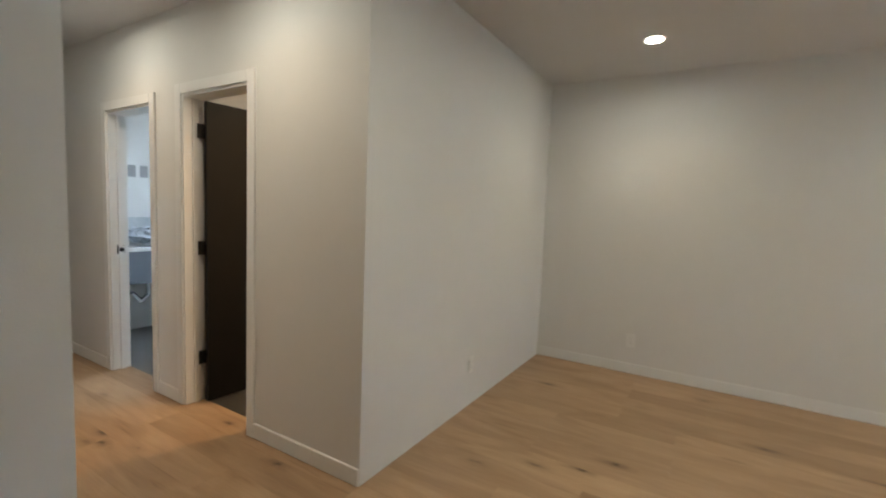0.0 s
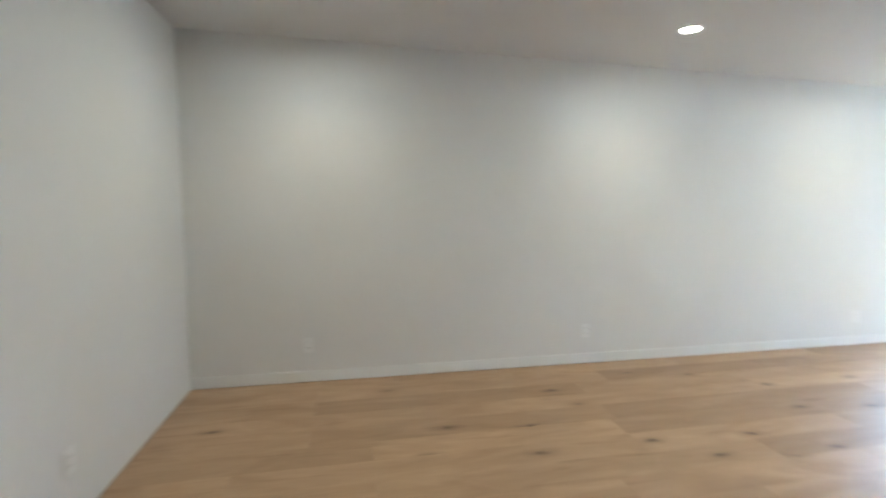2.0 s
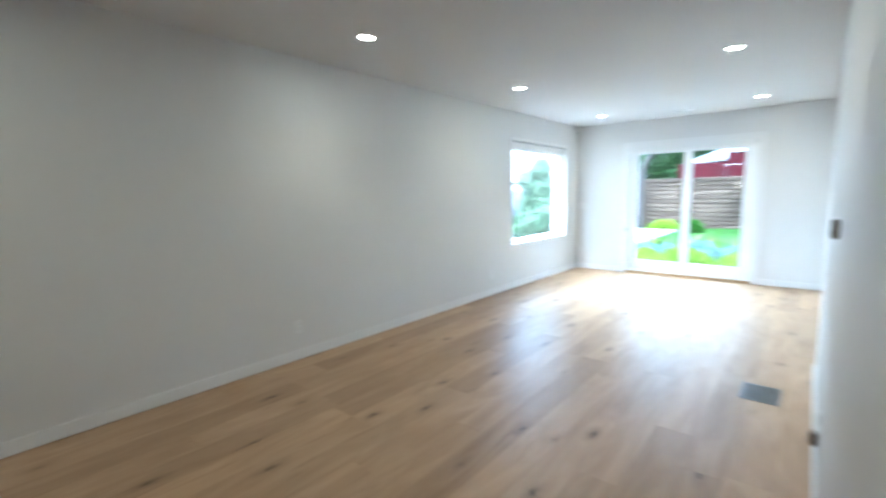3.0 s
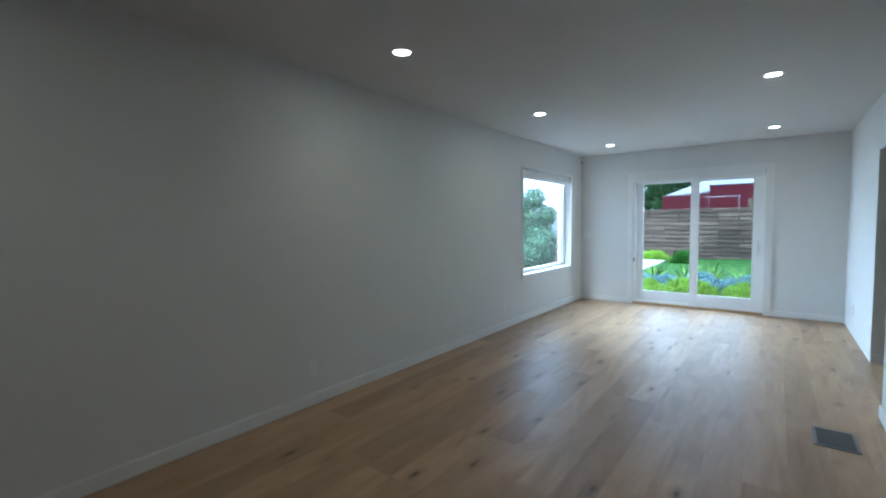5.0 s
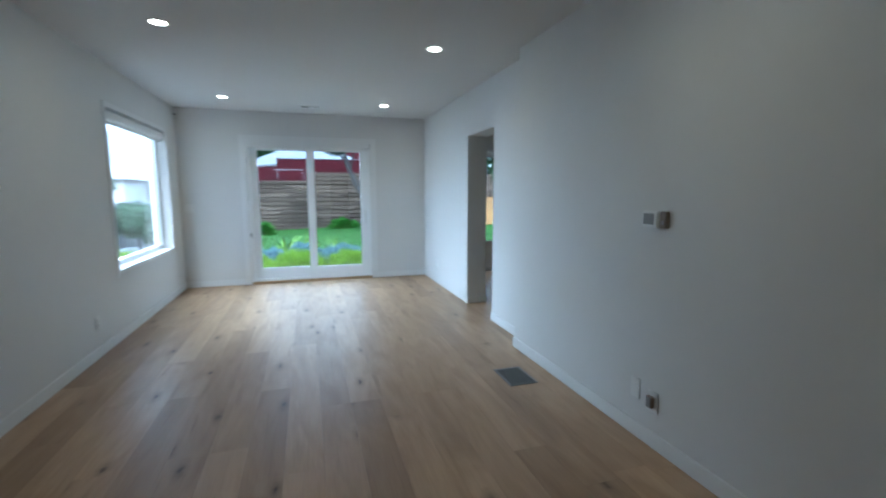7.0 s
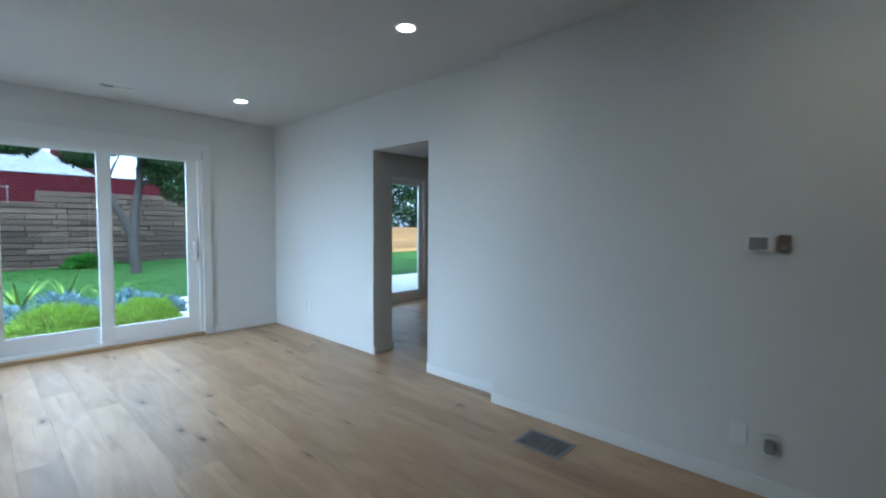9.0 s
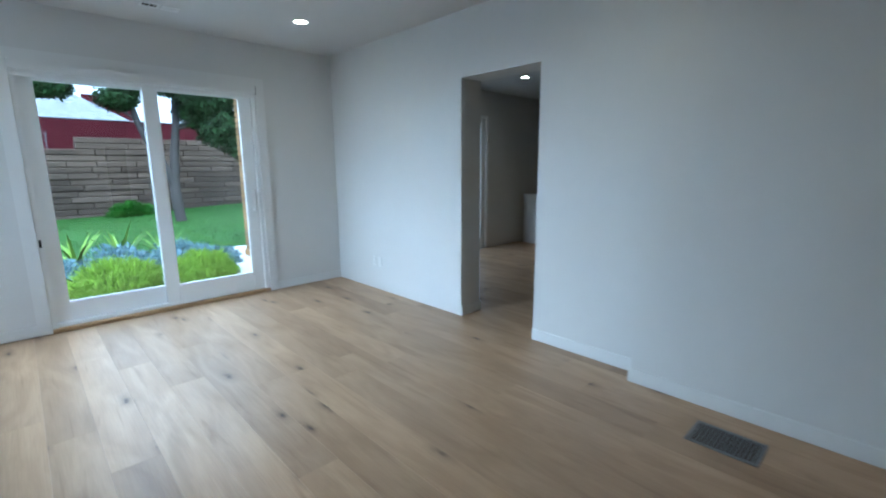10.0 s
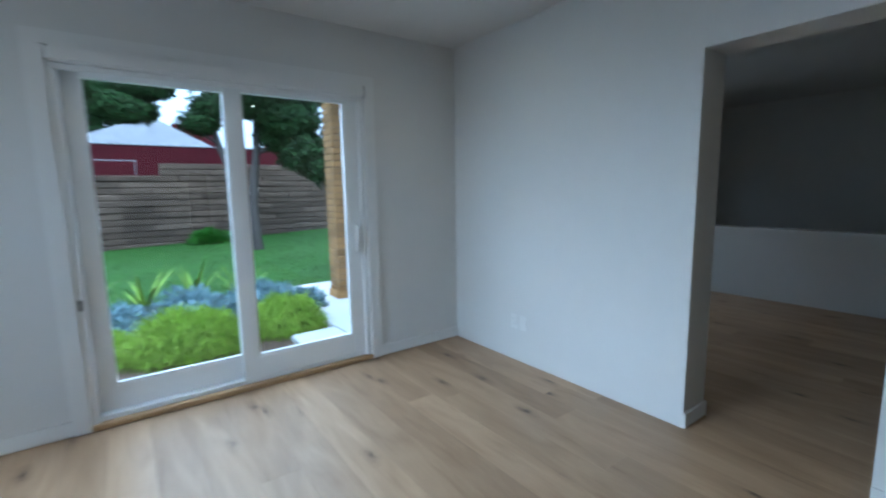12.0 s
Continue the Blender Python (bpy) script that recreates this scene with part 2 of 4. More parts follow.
def tube(bm, a, b, r0, r1=None, seg=12):
    a, b = Vector(a), Vector(b)
    d = b - a
    m = Matrix.Translation((a + b) / 2) @ d.to_track_quat("Z", "Y").to_matrix().to_4x4()
    bmesh.ops.create_cone(bm, cap_ends=True, segments=seg, radius1=r0, radius2=r0 if r1 is None else r1, depth=d.length, matrix=m)
    return bm


def ring(bm, cx, cy, z0, z1, inner, outer, seg=32):
    rows = []
    for i in range(seg):
        a = 2 * math.pi * i / seg
        rows.append([bm.verts.new((cx + r * math.cos(a), cy + r * math.sin(a), z)) for r, z in ((outer, z1), (outer, z0), (inner + 0.006, z0), (inner, z0 + 0.012), (inner, z1))])
    for i in range(seg):
        p, q = rows[i], rows[(i + 1) % seg]
        for k in range(4):
            bm.faces.new((p[k], p[k + 1], q[k + 1], q[k]))
    return bm


def mesh_object(name, bm, mat, smooth=False):
    me = bpy.data.meshes.new(name)
    bm.normal_update()
    bm.to_mesh(me)
    bm.free()
    me.materials.append(mat)
    if smooth:
        for p in me.polygons:
            p.use_smooth = True
    return new(name, me)


def part(name, bm, mat, parent, label="", smooth=False):
    ob = mesh_object(name, bm, mat, smooth)
    ob.parent = parent
    if parent.parent is None:
        ob.matrix_parent_inverse = parent.matrix_basis.inverted()
    return tagged(ob, label)


def thing(name, x, y, z, label, category, group="", kind=""):
    e = new(name)
    e.empty_display_size = 0.1
    e.matrix_basis = pose(x, y, z)
    return tagged(e, label, category, group, kind)


def structure(name, bm, mat, label):
    if name.startswith("wall"):
        for v in bm.verts:
            if abs(v.co.z) < 1e-4:
                v.co.z = -0.10   # walls stand on the slab below the planks
    return tagged(mesh_object(name, bm, mat), label, name.split("_")[0], kind="structure")


def soup(name, verts, faces, mat):
    me = bpy.data.meshes.new(name)
    me.from_pydata(verts, [], faces)
    me.materials.append(mat)
    return new(name, me)


# ---- shell of the house ----
structure("wall_west", boxes((-0.18, 0, 1.06, 7.74, 0, H), (-0.18, 0, 9.49, 10.18, 0, H), (-0.18, 0, 7.74, 9.49, 0, 0.62), (-0.18, 0, 7.74, 9.49, 2.11, H)), PAINT, "long white painted wall with a window near its end")
structure("wall_north", boxes((0, 0.88, 10, 10.18, 0, H), (2.64, 3.75, 10, 10.18, 0, H), (0.88, 2.64, 10, 10.18, 2.09, H)), PAINT, "white painted end wall around a sliding glass door")
structure("wall_east_far", boxes((3.51, 3.75, 6.42, 7.23, 0, H), (3.51, 3.75, 7.985, 10, 0, H), (3.51, 3.75, 7.23, 7.985, 2.0, H)), PAINT, "white wall with a plain cased-free opening")
structure("wall_east_near", boxes((3.375, 3.75, 2.965, 6.42, 0, H)), PAINT, "white wall standing slightly proud, with a thermostat")
structure("wall_back", boxes((0, 2.49, 1.06, 1.18, 0, H)), PAINT, "white painted back wall ending in an outside corner")
structure("wall_hall_west", boxes((2.37, 2.49, 0.335, 1.06, 0, H), (2.37, 2.49, -0.70, -0.325, 0, H), (2.37, 2.49, -2.45, -1.34, 0, H), (2.37, 2.49, -0.325, 0.335, 1.975, H), (2.37, 2.49, -1.34, -0.70, 1.955, H)), PAINT, "white hall wall with two doorways")
structure("wall_hall_end", boxes((2.49, 2.66, -2.36, -2.24, 0, H), (3.42, 3.69, -2.36, -2.24, 0, H), (2.66, 3.42, -2.36, -2.24, 1.98, H)), PAINT, "white wall closing the hall")
structure("wall_hall_east", boxes((3.57, 3.69, -2.24, 1.06, 0, H)), PAINT, "plain white hall wall")
structure("wall_entry_south", boxes((3.57, 5.2, 1.06, 1.18, 0, H)), PAINT, "plain white entry wall with a free end")
structure("wall_entry_north", boxes((3.75, 5.2, 2.965, 3.085, 0, H)), PAINT, "plain white entry wall behind an open black door")
structure("wall_entry_east", boxes((5.2, 5.32, 1.06, 3.085, 0, H)), PAINT, "plain white wall closing the entry")
structure("wall_closet", boxes((1.0, 1.12, -0.5, 1.06, 0, H), (0.9, 2.37, -0.62, -0.5, 0, H)), PAINT, "plain walls of a small dark room")
structure("wall_laundry_west", boxes((0.78, 0.9, -2.57, -1.75, 0, H), (0.78, 0.9, -1.05, -0.5, 0, H), (0.78, 0.9, -1.75, -1.05, 0, 1.1), (0.78, 0.9, -1.75, -1.05, 2.0, H)), PAINT, "white wall with a window opening")
structure("wall_laundry_south", boxes((0.9, 2.37, -2.57, -2.45, 0, H), (2.37, 3.69, -2.57, -2.45, 0, H)), PAINT, "white wall behind a utility sink")
structure("wall_room_two_north", boxes((3.75, 4.40, 10, 10.18, 0, H), (6.22, 8.45, 10, 10.18, -1.0, H), (4.40, 6.22, 10, 10.18, 2.06, H)), PAINT, "white wall around a second glass door")
structure("wall_room_two_east", boxes((8.3, 8.45, 4.4, 10, -1.0, H)), PAINT, "dim white wall above a low ledge wall")
structure("wall_room_two_south", boxes((3.75, 8.3, 4.4, 4.52, 0, H)), PAINT, "plain white wall")
structure("ledge_wall", boxes((7.05, 7.22, 4.52, 9.9, 0, 0.80)), PAINT, "low white ledge wall along the room's side")
structure("ledge_cap", boxes((7.035, 7.22, 4.52, 9.9, 0.80, 0.825), bevel=0.004), TRIM, "white cap on the low ledge wall")
structure("ceiling", boxes((-0.18, 3.75, 1.06, 10.18, H, H + 0.2), (2.37, 3.75, -2.57, 1.06, H, H + 0.2), (0.78, 2.37, -2.57, 1.06, H, H + 0.2), (3.75, 5.32, 1.06, 3.1, H, H + 0.2)), CEIL, "flat white painted ceiling")
structure("ceiling_room_two", boxes((3.75, 8.45, 4.4, 10.0, 2.42, 2.7)), CEIL, "flat white painted ceiling of the second room")

floor = structure("floor", boxes((-0.0, 3.51, 1.18, 10.0, -0.10, -0.016), (2.37, 3.57, -2.24, 1.18, -0.10, -0.016), (3.51, 8.3, 4.4, 10.0, -0.10, -0.016), (3.51, 5.2, 1.18, 2.965, -0.10, -0.016)), SUBFLOOR, "wide oiled oak plank floor with dark knots")
structure("floor_closet", boxes((1.12, 2.37, -0.5, 1.06, -0.10, -0.002)), DARKTILE, "dark tiled floor of the small room")
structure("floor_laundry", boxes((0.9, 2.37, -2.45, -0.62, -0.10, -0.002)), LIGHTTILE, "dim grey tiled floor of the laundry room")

# baseboards
bb, bh = 0.013, 0.088


def baseboard(*r):
    structure("baseboard", boxes(r, bevel=0.003), TRIM, "low square-edged white baseboard")


baseboard(0.0, bb, 1.18, 10 - bb, 0.002, bh)
baseboard(0.0, 0.79, 10 - bb, 10.0, 0.002, bh)
baseboard(2.73, 3.51, 10 - bb, 10.0, 0.002, bh)
baseboard(3.51 - bb, 3.51, 6.42, 7.23, 0.002, bh)
baseboard(3.375, 3.51 - bb, 6.42, 6.42 + bb, 0.002, bh)
baseboard(3.375 - bb, 3.375, 2.965, 6.42 + bb, 0.002, bh)
baseboard(2.49, 2.49 + bb, 0.40, 1.18, 0.002, bh)
baseboard(2.49, 2.49 + bb, -0.635, -0.39, 0.002, bh)
baseboard(2.49, 2.49 + bb, -2.24, -1.405, 0.002, bh)
baseboard(3.57 - bb, 3.57, -2.24, 1.18, 0.002, bh)
baseboard(3.57 - bb, 5.2, 1.18, 1.18 + bb, 0.002, bh)
baseboard(3.51, 3.75 + bb, 7.985 - bb, 7.985, 0.002, bh)


# ---- hall doors ----
def casing(name, x, y0, y1, top, w=0.062, d=0.014):
    """Flat casing round an opening in a wall that faces +x, and the jamb lining."""
    c = thing(name, x, (y0 + y1) / 2, 0, "white painted flat door casing and jamb", "door casing", kind="structure")
    part("casing_side", boxes((x, x + d, y0 - w, y0, 0.002, top + w), bevel=0.002), TRIM, c)
    part("casing_side", boxes((x, x + d, y1, y1 + w, 0.002, top + w), bevel=0.002), TRIM, c)
    part("casing_head", boxes((x, x + d, y0, y1, top, top + w), bevel=0.002), TRIM, c)
    part("jamb", boxes((x - 0.12, x + 0.002, y0, y0 + 0.016, 0.002, top), (x - 0.12, x + 0.002, y1 - 0.016, y1, 0.002, top), (x - 0.12, x + 0.002, y0 + 0.016, y1 - 0.016, top - 0.016, top), (x - 0.085, x - 0.05, y0 + 0.016, y0 + 0.028, 0.002, top - 0.016), (x - 0.085, x - 0.05, y1 - 0.028, y1 - 0.016, 0.002, top - 0.016)), TRIM, c)
    return c


casing("door_frame_1", 2.49, -0.325, 0.335, 1.975)
casing("door_frame_2", 2.49, -1.34, -0.70, 1.955)


def slab_door(name, ox, oy, turn, width, height, label, hinges=True):
    """A black slab door whose hinge edge stands at (ox, oy) and whose leaf runs along its own +x."""
    d = thing(name, 0, 0, 0, label, "door")
    part("leaf", boxes((0.0, width, -0.036, 0.0, 0.008, height), bevel=0.002), BLACK, d)
    if hinges:
        for z in (0.26, 0.98, 1.72):
            bm = boxes((-0.006, 0.03, 0.0, 0.004, z, z + 0.09))
            tube(bm, (-0.006, 0.006, z), (-0.006, 0.006, z + 0.09), 0.008)
            box(bm, -0.04, -0.006, 0.0, 0.004, z, z + 0.09)
            part("hinge", bm, BLACKMETAL, d, "black butt hinge")
    h = boxes((width - 0.085, width - 0.045, 0.0, 0.01, 0.90, 1.0), bevel=0.002)
    tube(h, (width - 0.065, 0.0, 0.95), (width - 0.065, 0.05, 0.95), 0.009)
    box(h, width - 0.17, width - 0.055, 0.042, 0.056, 0.941, 0.959)
    part("handle", h, BLACKMETAL, d, "black lever handle")
    d.matrix_basis = pose(ox, oy, 0, 0, 0, turn)
    return d


slab_door("open_door", 2.385, -0.272, 176, 0.62, 1.95, "open black slab door on black hinges in the hall doorway")
slab_door("hall_end_door", 2.665, -2.262, 0, 0.75, 1.965, "closed black slab door at the end of the hall", hinges=False)
slab_door("entry_door", 3.376, 2.963, 0, 0.80, 2.05, "open black slab door folded back against the entry wall", hinges=False)
e = thing("door_frame_3", 2.66, -2.24, 0, "white painted flat door casing", "door casing", kind="structure")
part("casing_side", boxes((2.60, 2.66, -2.24, -2.226, 0.002, 2.04), bevel=0.002), TRIM, e)
part("casing_side", boxes((3.42, 3.48, -2.24, -2.226, 0.002, 2.04), bevel=0.002), TRIM, e)
part("casing_head", boxes((2.66, 3.42, -2.24, -2.226, 1.98, 2.04), bevel=0.002), TRIM, e)
# strike plate on the laundry jamb
sp = thing("door_latch", 2.43, -1.318, 0.93, "black latch plate on a white door jamb", "latch")
part("plate", boxes((2.40, 2.45, -1.324, -1.318, 0.90, 0.97), bevel=0.001), BLACKMETAL, sp)
part("bolt", boxes((2.412, 2.438, -1.319, -1.295, 0.92, 0.95), bevel=0.003), BLACKMETAL, sp)


# ---- sliding glass door ----
def sash(parent, name, x0, x1, y0, y1, z0, z1, stile, bottom, top, mat=VINYL):
    s = part(name, boxes((x0, x0 + stile, y0, y1, z0, z1), (x1 - stile, x1, y0, y1, z0, z1), (x0 + stile, x1 - stile, y0, y1, z0, z0 + bottom), (x0 + stile, x1 - stile, y0, y1, z1 - top, z1), bevel=0.004), mat, parent)
    ym = (y0 + y1) / 2
    g = part("pane", boxes((x0 + stile - 0.004, x1 - stile + 0.004, ym - 0.003, ym + 0.003, z0 + bottom - 0.004, z1 - top + 0.004)), GLASS, s)
    g.visible_shadow = False
    bead = boxes((x0 + stile, x0 + stile + 0.012, y0 + 0.006, y1 - 0.006, z0 + bottom, z1 - top), (x1 - stile - 0.012, x1 - stile, y0 + 0.006, y1 - 0.006, z0 + bottom, z1 - top), (x0 + stile + 0.012, x1 - stile - 0.012, y0 + 0.006, y1 - 0.006, z0 + bottom, z0 + bottom + 0.012))
    part("glazing_bead", bead, mat, s)
    return s


sd = thing("sliding_door_1", 1.76, 10.06, 0, "white vinyl two-panel sliding glass door onto the garden", "sliding door", kind="structure")
part("door_frame", boxes((0.88, 0.915, 10.0, 10.16, 0.03, 2.09), (2.605, 2.64, 10.0, 10.16, 0.03, 2.09), (0.915, 2.605, 10.0, 10.16, 2.05, 2.09), (0.915, 2.605, 10.03, 10.16, 0.03, 0.06), bevel=0.003), VINYL, sd)
sash(sd, "fixed_panel", 0.915, 1.80, 10.085, 10.125, 0.06, 2.05, 0.085, 0.15, 0.085)
right = sash(sd, "sliding_panel", 1.70, 2.605, 10.03, 10.075, 0.06, 2.05, 0.10, 0.15, 0.085)
hb = boxes((2.545, 2.575, 10.005, 10.03, 0.86, 1.08), bevel=0.006)
tube(hb, (2.56, 10.018, 1.06), (2.56, 9.985, 1.06), 0.008)
tube(hb, (2.56, 10.018, 0.88), (2.56, 9.985, 0.88), 0.008)
tube(hb, (2.56, 9.985, 0.87), (2.56, 9.985, 1.07), 0.010)
part("pull_handle", hb, PLASTIC, right, "white pull handle")
part("lock", boxes((0.885, 0.90, 9.992, 10.0, 0.70, 0.76), bevel=0.002), BLACKMETAL, sd, "small dark lock plate")
t1 = thing("door_trim_1", 1.76, 10.0, 0, "flat white casing round the sliding door", "casing", kind="structure")
part("casing_side", boxes((0.79, 0.878, 9.978, 10.0, 0.002, 2.09), bevel=0.002), TRIM, t1)
part("casing_side", boxes((2.642, 2.73, 9.978, 10.0, 0.002, 2.09), bevel=0.002), TRIM, t1)
part("casing_head", boxes((0.79, 2.73, 9.978, 10.0, 2.09, 2.165), bevel=0.002), TRIM, t1)
structure("door_sill", boxes((0.88, 2.64, 10.032, 10.18, -0.10, 0.029), (4.40, 6.22, 10.002, 10.18, -0.10, -0.002)), CONCRETE, "concrete sill under the glass door")
structure("threshold", boxes((0.87, 2.65, 9.975, 10.03, 0.002, 0.034), bevel=0.006), THRESH, "bare oak threshold strip under the sliding door")


def roller_blind(name, along_y, a, b, c, z0, z1, label):
    r = thing(name, *((c, (a + b) / 2) if along_y else ((a + b) / 2, c)), z0, label, "roller blind")
    d = 0.075

    def put(u0, u1, v0, v1, w0, w1, bev=0.0):
        return boxes((c + v0, c + v1, u0, u1, w0, w1), bevel=bev) if along_y else boxes((u0, u1, c - v1, c - v0, w0, w1), bevel=bev)
    part("cassette", put(a, b, 0.0, d, z0 + 0.02, z1, 0.012), TRIM, r)
    part("hem_bar", put(a + 0.01, b - 0.01, 0.025, 0.04, z0 - 0.008, z0 + 0.02, 0.004), BLIND, r)
    part("end_cap", put(b, b + 0.004, 0.006, d - 0.006, z0 + 0.024, z1 - 0.004), GREYPLASTIC, r)
    return r


roller_blind("roller_blind", False, 0.885, 2.63, 10.0, 1.982, 2.086, "rolled-up white roller blind above the sliding door")

# ---- west window ----
w = thing("window_1", -0.09, 8.6, 0.62, "white vinyl window set deep in the wall", "window", kind="structure")
wf = part("window_frame", boxes((-0.17, -0.10, 7.745, 7.80, 0.64, 2.105), (-0.17, -0.10, 9.43, 9.485, 0.64, 2.105), (-0.17, -0.10, 7.80, 9.43, 0.64, 0.69), (-0.17, -0.10, 7.80, 9.43, 2.055, 2.105), (-0.165, -0.115, 9.35, 9.40, 0.69, 2.055), bevel=0.003), VINYL, w)
g = part("pane", boxes((-0.14, -0.134, 7.79, 9.44, 0.68, 2.06)), GLASS, wf)
g.visible_shadow = False
part("window_sill", boxes((-0.10, 0.022, 7.72, 9.51, 0.605, 0.64), bevel=0.004), TRIM, w)
part("window_casing", boxes((0.0, 0.014, 7.70, 7.742, 0.57, 2.15), bevel=0.002), TRIM, w)
part("window_casing", boxes((0.0, 0.014, 9.488, 9.53, 0.57, 2.15), bevel=0.002), TRIM, w)
part("window_casing", boxes((0.0, 0.014, 7.742, 9.488, 2.108, 2.15), bevel=0.002), TRIM, w)
roller_blind("window_blind", True, 7.76, 9.47, -0.085, 1.985, 2.09, "rolled-up white roller blind at the window's head")

# ---- glass door of the second room, laundry window ----
s2 = thing("sliding_door_2", 5.31, 10.06, 0, "white framed glass door of the second room", "sliding door", kind="structure")
part("door_frame", boxes((4.40, 4.44, 10.0, 10.16, 0.0, 2.06), (6.18, 6.22, 10.0, 10.16, 0.0, 2.06), (4.44, 6.18, 10.0, 10.16, 2.02, 2.06), (4.44, 6.18, 10.02, 10.16, 0.0, 0.04), bevel=0.003), VINYL, s2)
sash(s2, "fixed_panel", 4.44, 5.36, 10.085, 10.125, 0.04, 2.02, 0.08, 0.46, 0.08)
sash(s2, "sliding_panel", 5.27, 6.18, 10.03, 10.075, 0.04, 2.02, 0.08, 0.12, 0.08)
w2 = thing("window_2", 0.84, -1.4, 0.95, "white framed window of the laundry room", "window", kind="structure")
wf = part("window_frame", boxes((0.80, 0.86, -1.75, -1.71, 1.1, 2.0), (0.80, 0.86, -1.09, -1.05, 1.1, 2.0), (0.80, 0.86, -1.71, -1.09, 1.1, 1.14), (0.80, 0.86, -1.71, -1.09, 1.96, 2.0), bevel=0.003), VINYL, w2)
g = part("pane", boxes((0.827, 0.833, -1.715, -1.085, 1.135, 1.965)), GLASS, wf)
g.visible_shadow = False

# ---- recessed lamps ----
lamp_data = bpy.data.lights.new("downlight_beam", "AREA")
lamp_data.shape, lamp_data.size, lamp_data.energy, lamp_data.color, lamp_data.spread = "DISK", 0.10, LAMP_POWER, WARM, radians(125)


hall_data = lamp_data.copy()
hall_data.energy, hall_data.color = LAMP_POWER * 0.8, (1.0, 0.54, 0.20)
closet_data = hall_data.copy()
closet_data.energy = LAMP_POWER * 6
room_data = lamp_data.copy()
room_data.energy, room_data.color = LAMP_POWER * 1.3, (1.0, 0.60, 0.26)


def downlight(x, y, z=H, data=lamp_data):
    d = thing("recessed_downlight", x, y, z, "lit white recessed downlight in the ceiling", "downlight", "recessed ceiling downlights")
    part("trim_ring", ring(bmesh.new(), x, y, z - 0.007, z + 0.0, 0.050, 0.068), TRIM, d, smooth=True)
    bm = bmesh.new()
    bmesh.ops.create_circle(bm, cap_ends=True, segments=32, radius=0.050, matrix=pose(x, y, z - 0.0015, 180))
    part("lens", bm, LENSGLOW, d, "glowing warm lens")
    lamp = new("beam", data)
    lamp.matrix_basis = pose(x, y, z - 0.012)
    return d


for y in (2.10, 4.50, 6.643, 9.087):
    for x in (0.755, 2.717):
        downlight(x, y)
downlight(2.98, 0.62, H, hall_data)
downlight(2.98, -0.75, H, hall_data)
downlight(1.75, 0.55, H, closet_data)
downlight(5.72, 8.97, 2.42, room_data)


# ---- small fixtures ----
def register(name, x0, x1, y0, y1, z, up, mat, label, slat_axis, n):
    v = thing(name, (x0 + x1) / 2, (y0 + y1) / 2, z, label, "air vent")
    s = 1 if up else -1
    sw = 0.004 if up else 0.0018
    f = 0.018

    def zz(a, b):
        return tuple(sorted((z + s * a, z + s * b)))
    part("frame", boxes((x0, x1, y0, y0 + f, *zz(0, 0.006)), (x0, x1, y1 - f, y1, *zz(0, 0.006)), (x0, x0 + f, y0 + f, y1 - f, *zz(0, 0.006)), (x1 - f, x1, y0 + f, y1 - f, *zz(0, 0.006)), bevel=0.0015), mat, v)
    # no hollow here: a thin dark sheet carries the duct's shade in its colour
    part("backing", boxes((x0 + f, x1 - f, y0 + f, y1 - f, *zz(0.0005, 0.001))), SUBFLOOR, v, "dark sheet painting the shade behind the slats")
    for i in range(n):
        if slat_axis == "x":
            c = y0 + f + (y1 - y0 - 2 * f) * (i + 0.5) / n
            part("slat", boxes((x0 + f, x1 - f, c - sw, c + sw, *zz(0.001, 0.005))), mat, v)
        else:
            c = x0 + f + (x1 - x0 - 2 * f) * (i + 0.5) / n
            part("slat", boxes((c - sw, c + sw, y0 + f, y1 - f, *zz(0.001, 0.005))), mat, v)
    return v


register("floor_vent", 2.985, 3.20, 5.69, 5.99, 0.0, True, VENTBROWN, "dark bronze slatted air vent set in the oak floor", "x", 15)
register("ceiling_vent", 1.645, 1.775, 9.42, 9.525, H, False, TRIM, "white ceiling air vent with its slats open", "y", 3)
register("ceiling_vent", 1.79, 1.905, 9.42, 9.525, H, False, TRIM, "white slatted ceiling air vent near the sliding door", "y", 12)


def wall_plate(m, label, category="outlet", kind="outlet", name="wall_outlet", mat=PLASTIC):
    """A plate in its own xz plane, facing -y; m places it."""
    p = thing(name, 0, 0, 0, label, category)
    part("plate", boxes((-0.036, 0.036, -0.006, 0, -0.058, 0.058), bevel=0.003), mat, p)
    if kind == "outlet":
        for dz in (-0.02, 0.02):
            s = part("socket", boxes((-0.017, 0.017, -0.009, -0.0055, dz - 0.014, dz + 0.014), bevel=0.003), PLASTIC, p)
            part("slot", boxes((-0.008, -0.005, -0.0096, -0.0088, dz - 0.004, dz + 0.006), (0.005, 0.008, -0.0096, -0.0088, dz - 0.004, dz + 0.006)), GREYPLASTIC, s, "dark contact slots")
    elif kind == "switch":
        part("rocker", boxes((-0.016, 0.016, -0.011, -0.0055, -0.033, 0.033), bevel=0.003), PLASTIC, p)
    p.matrix_basis = m
    return p


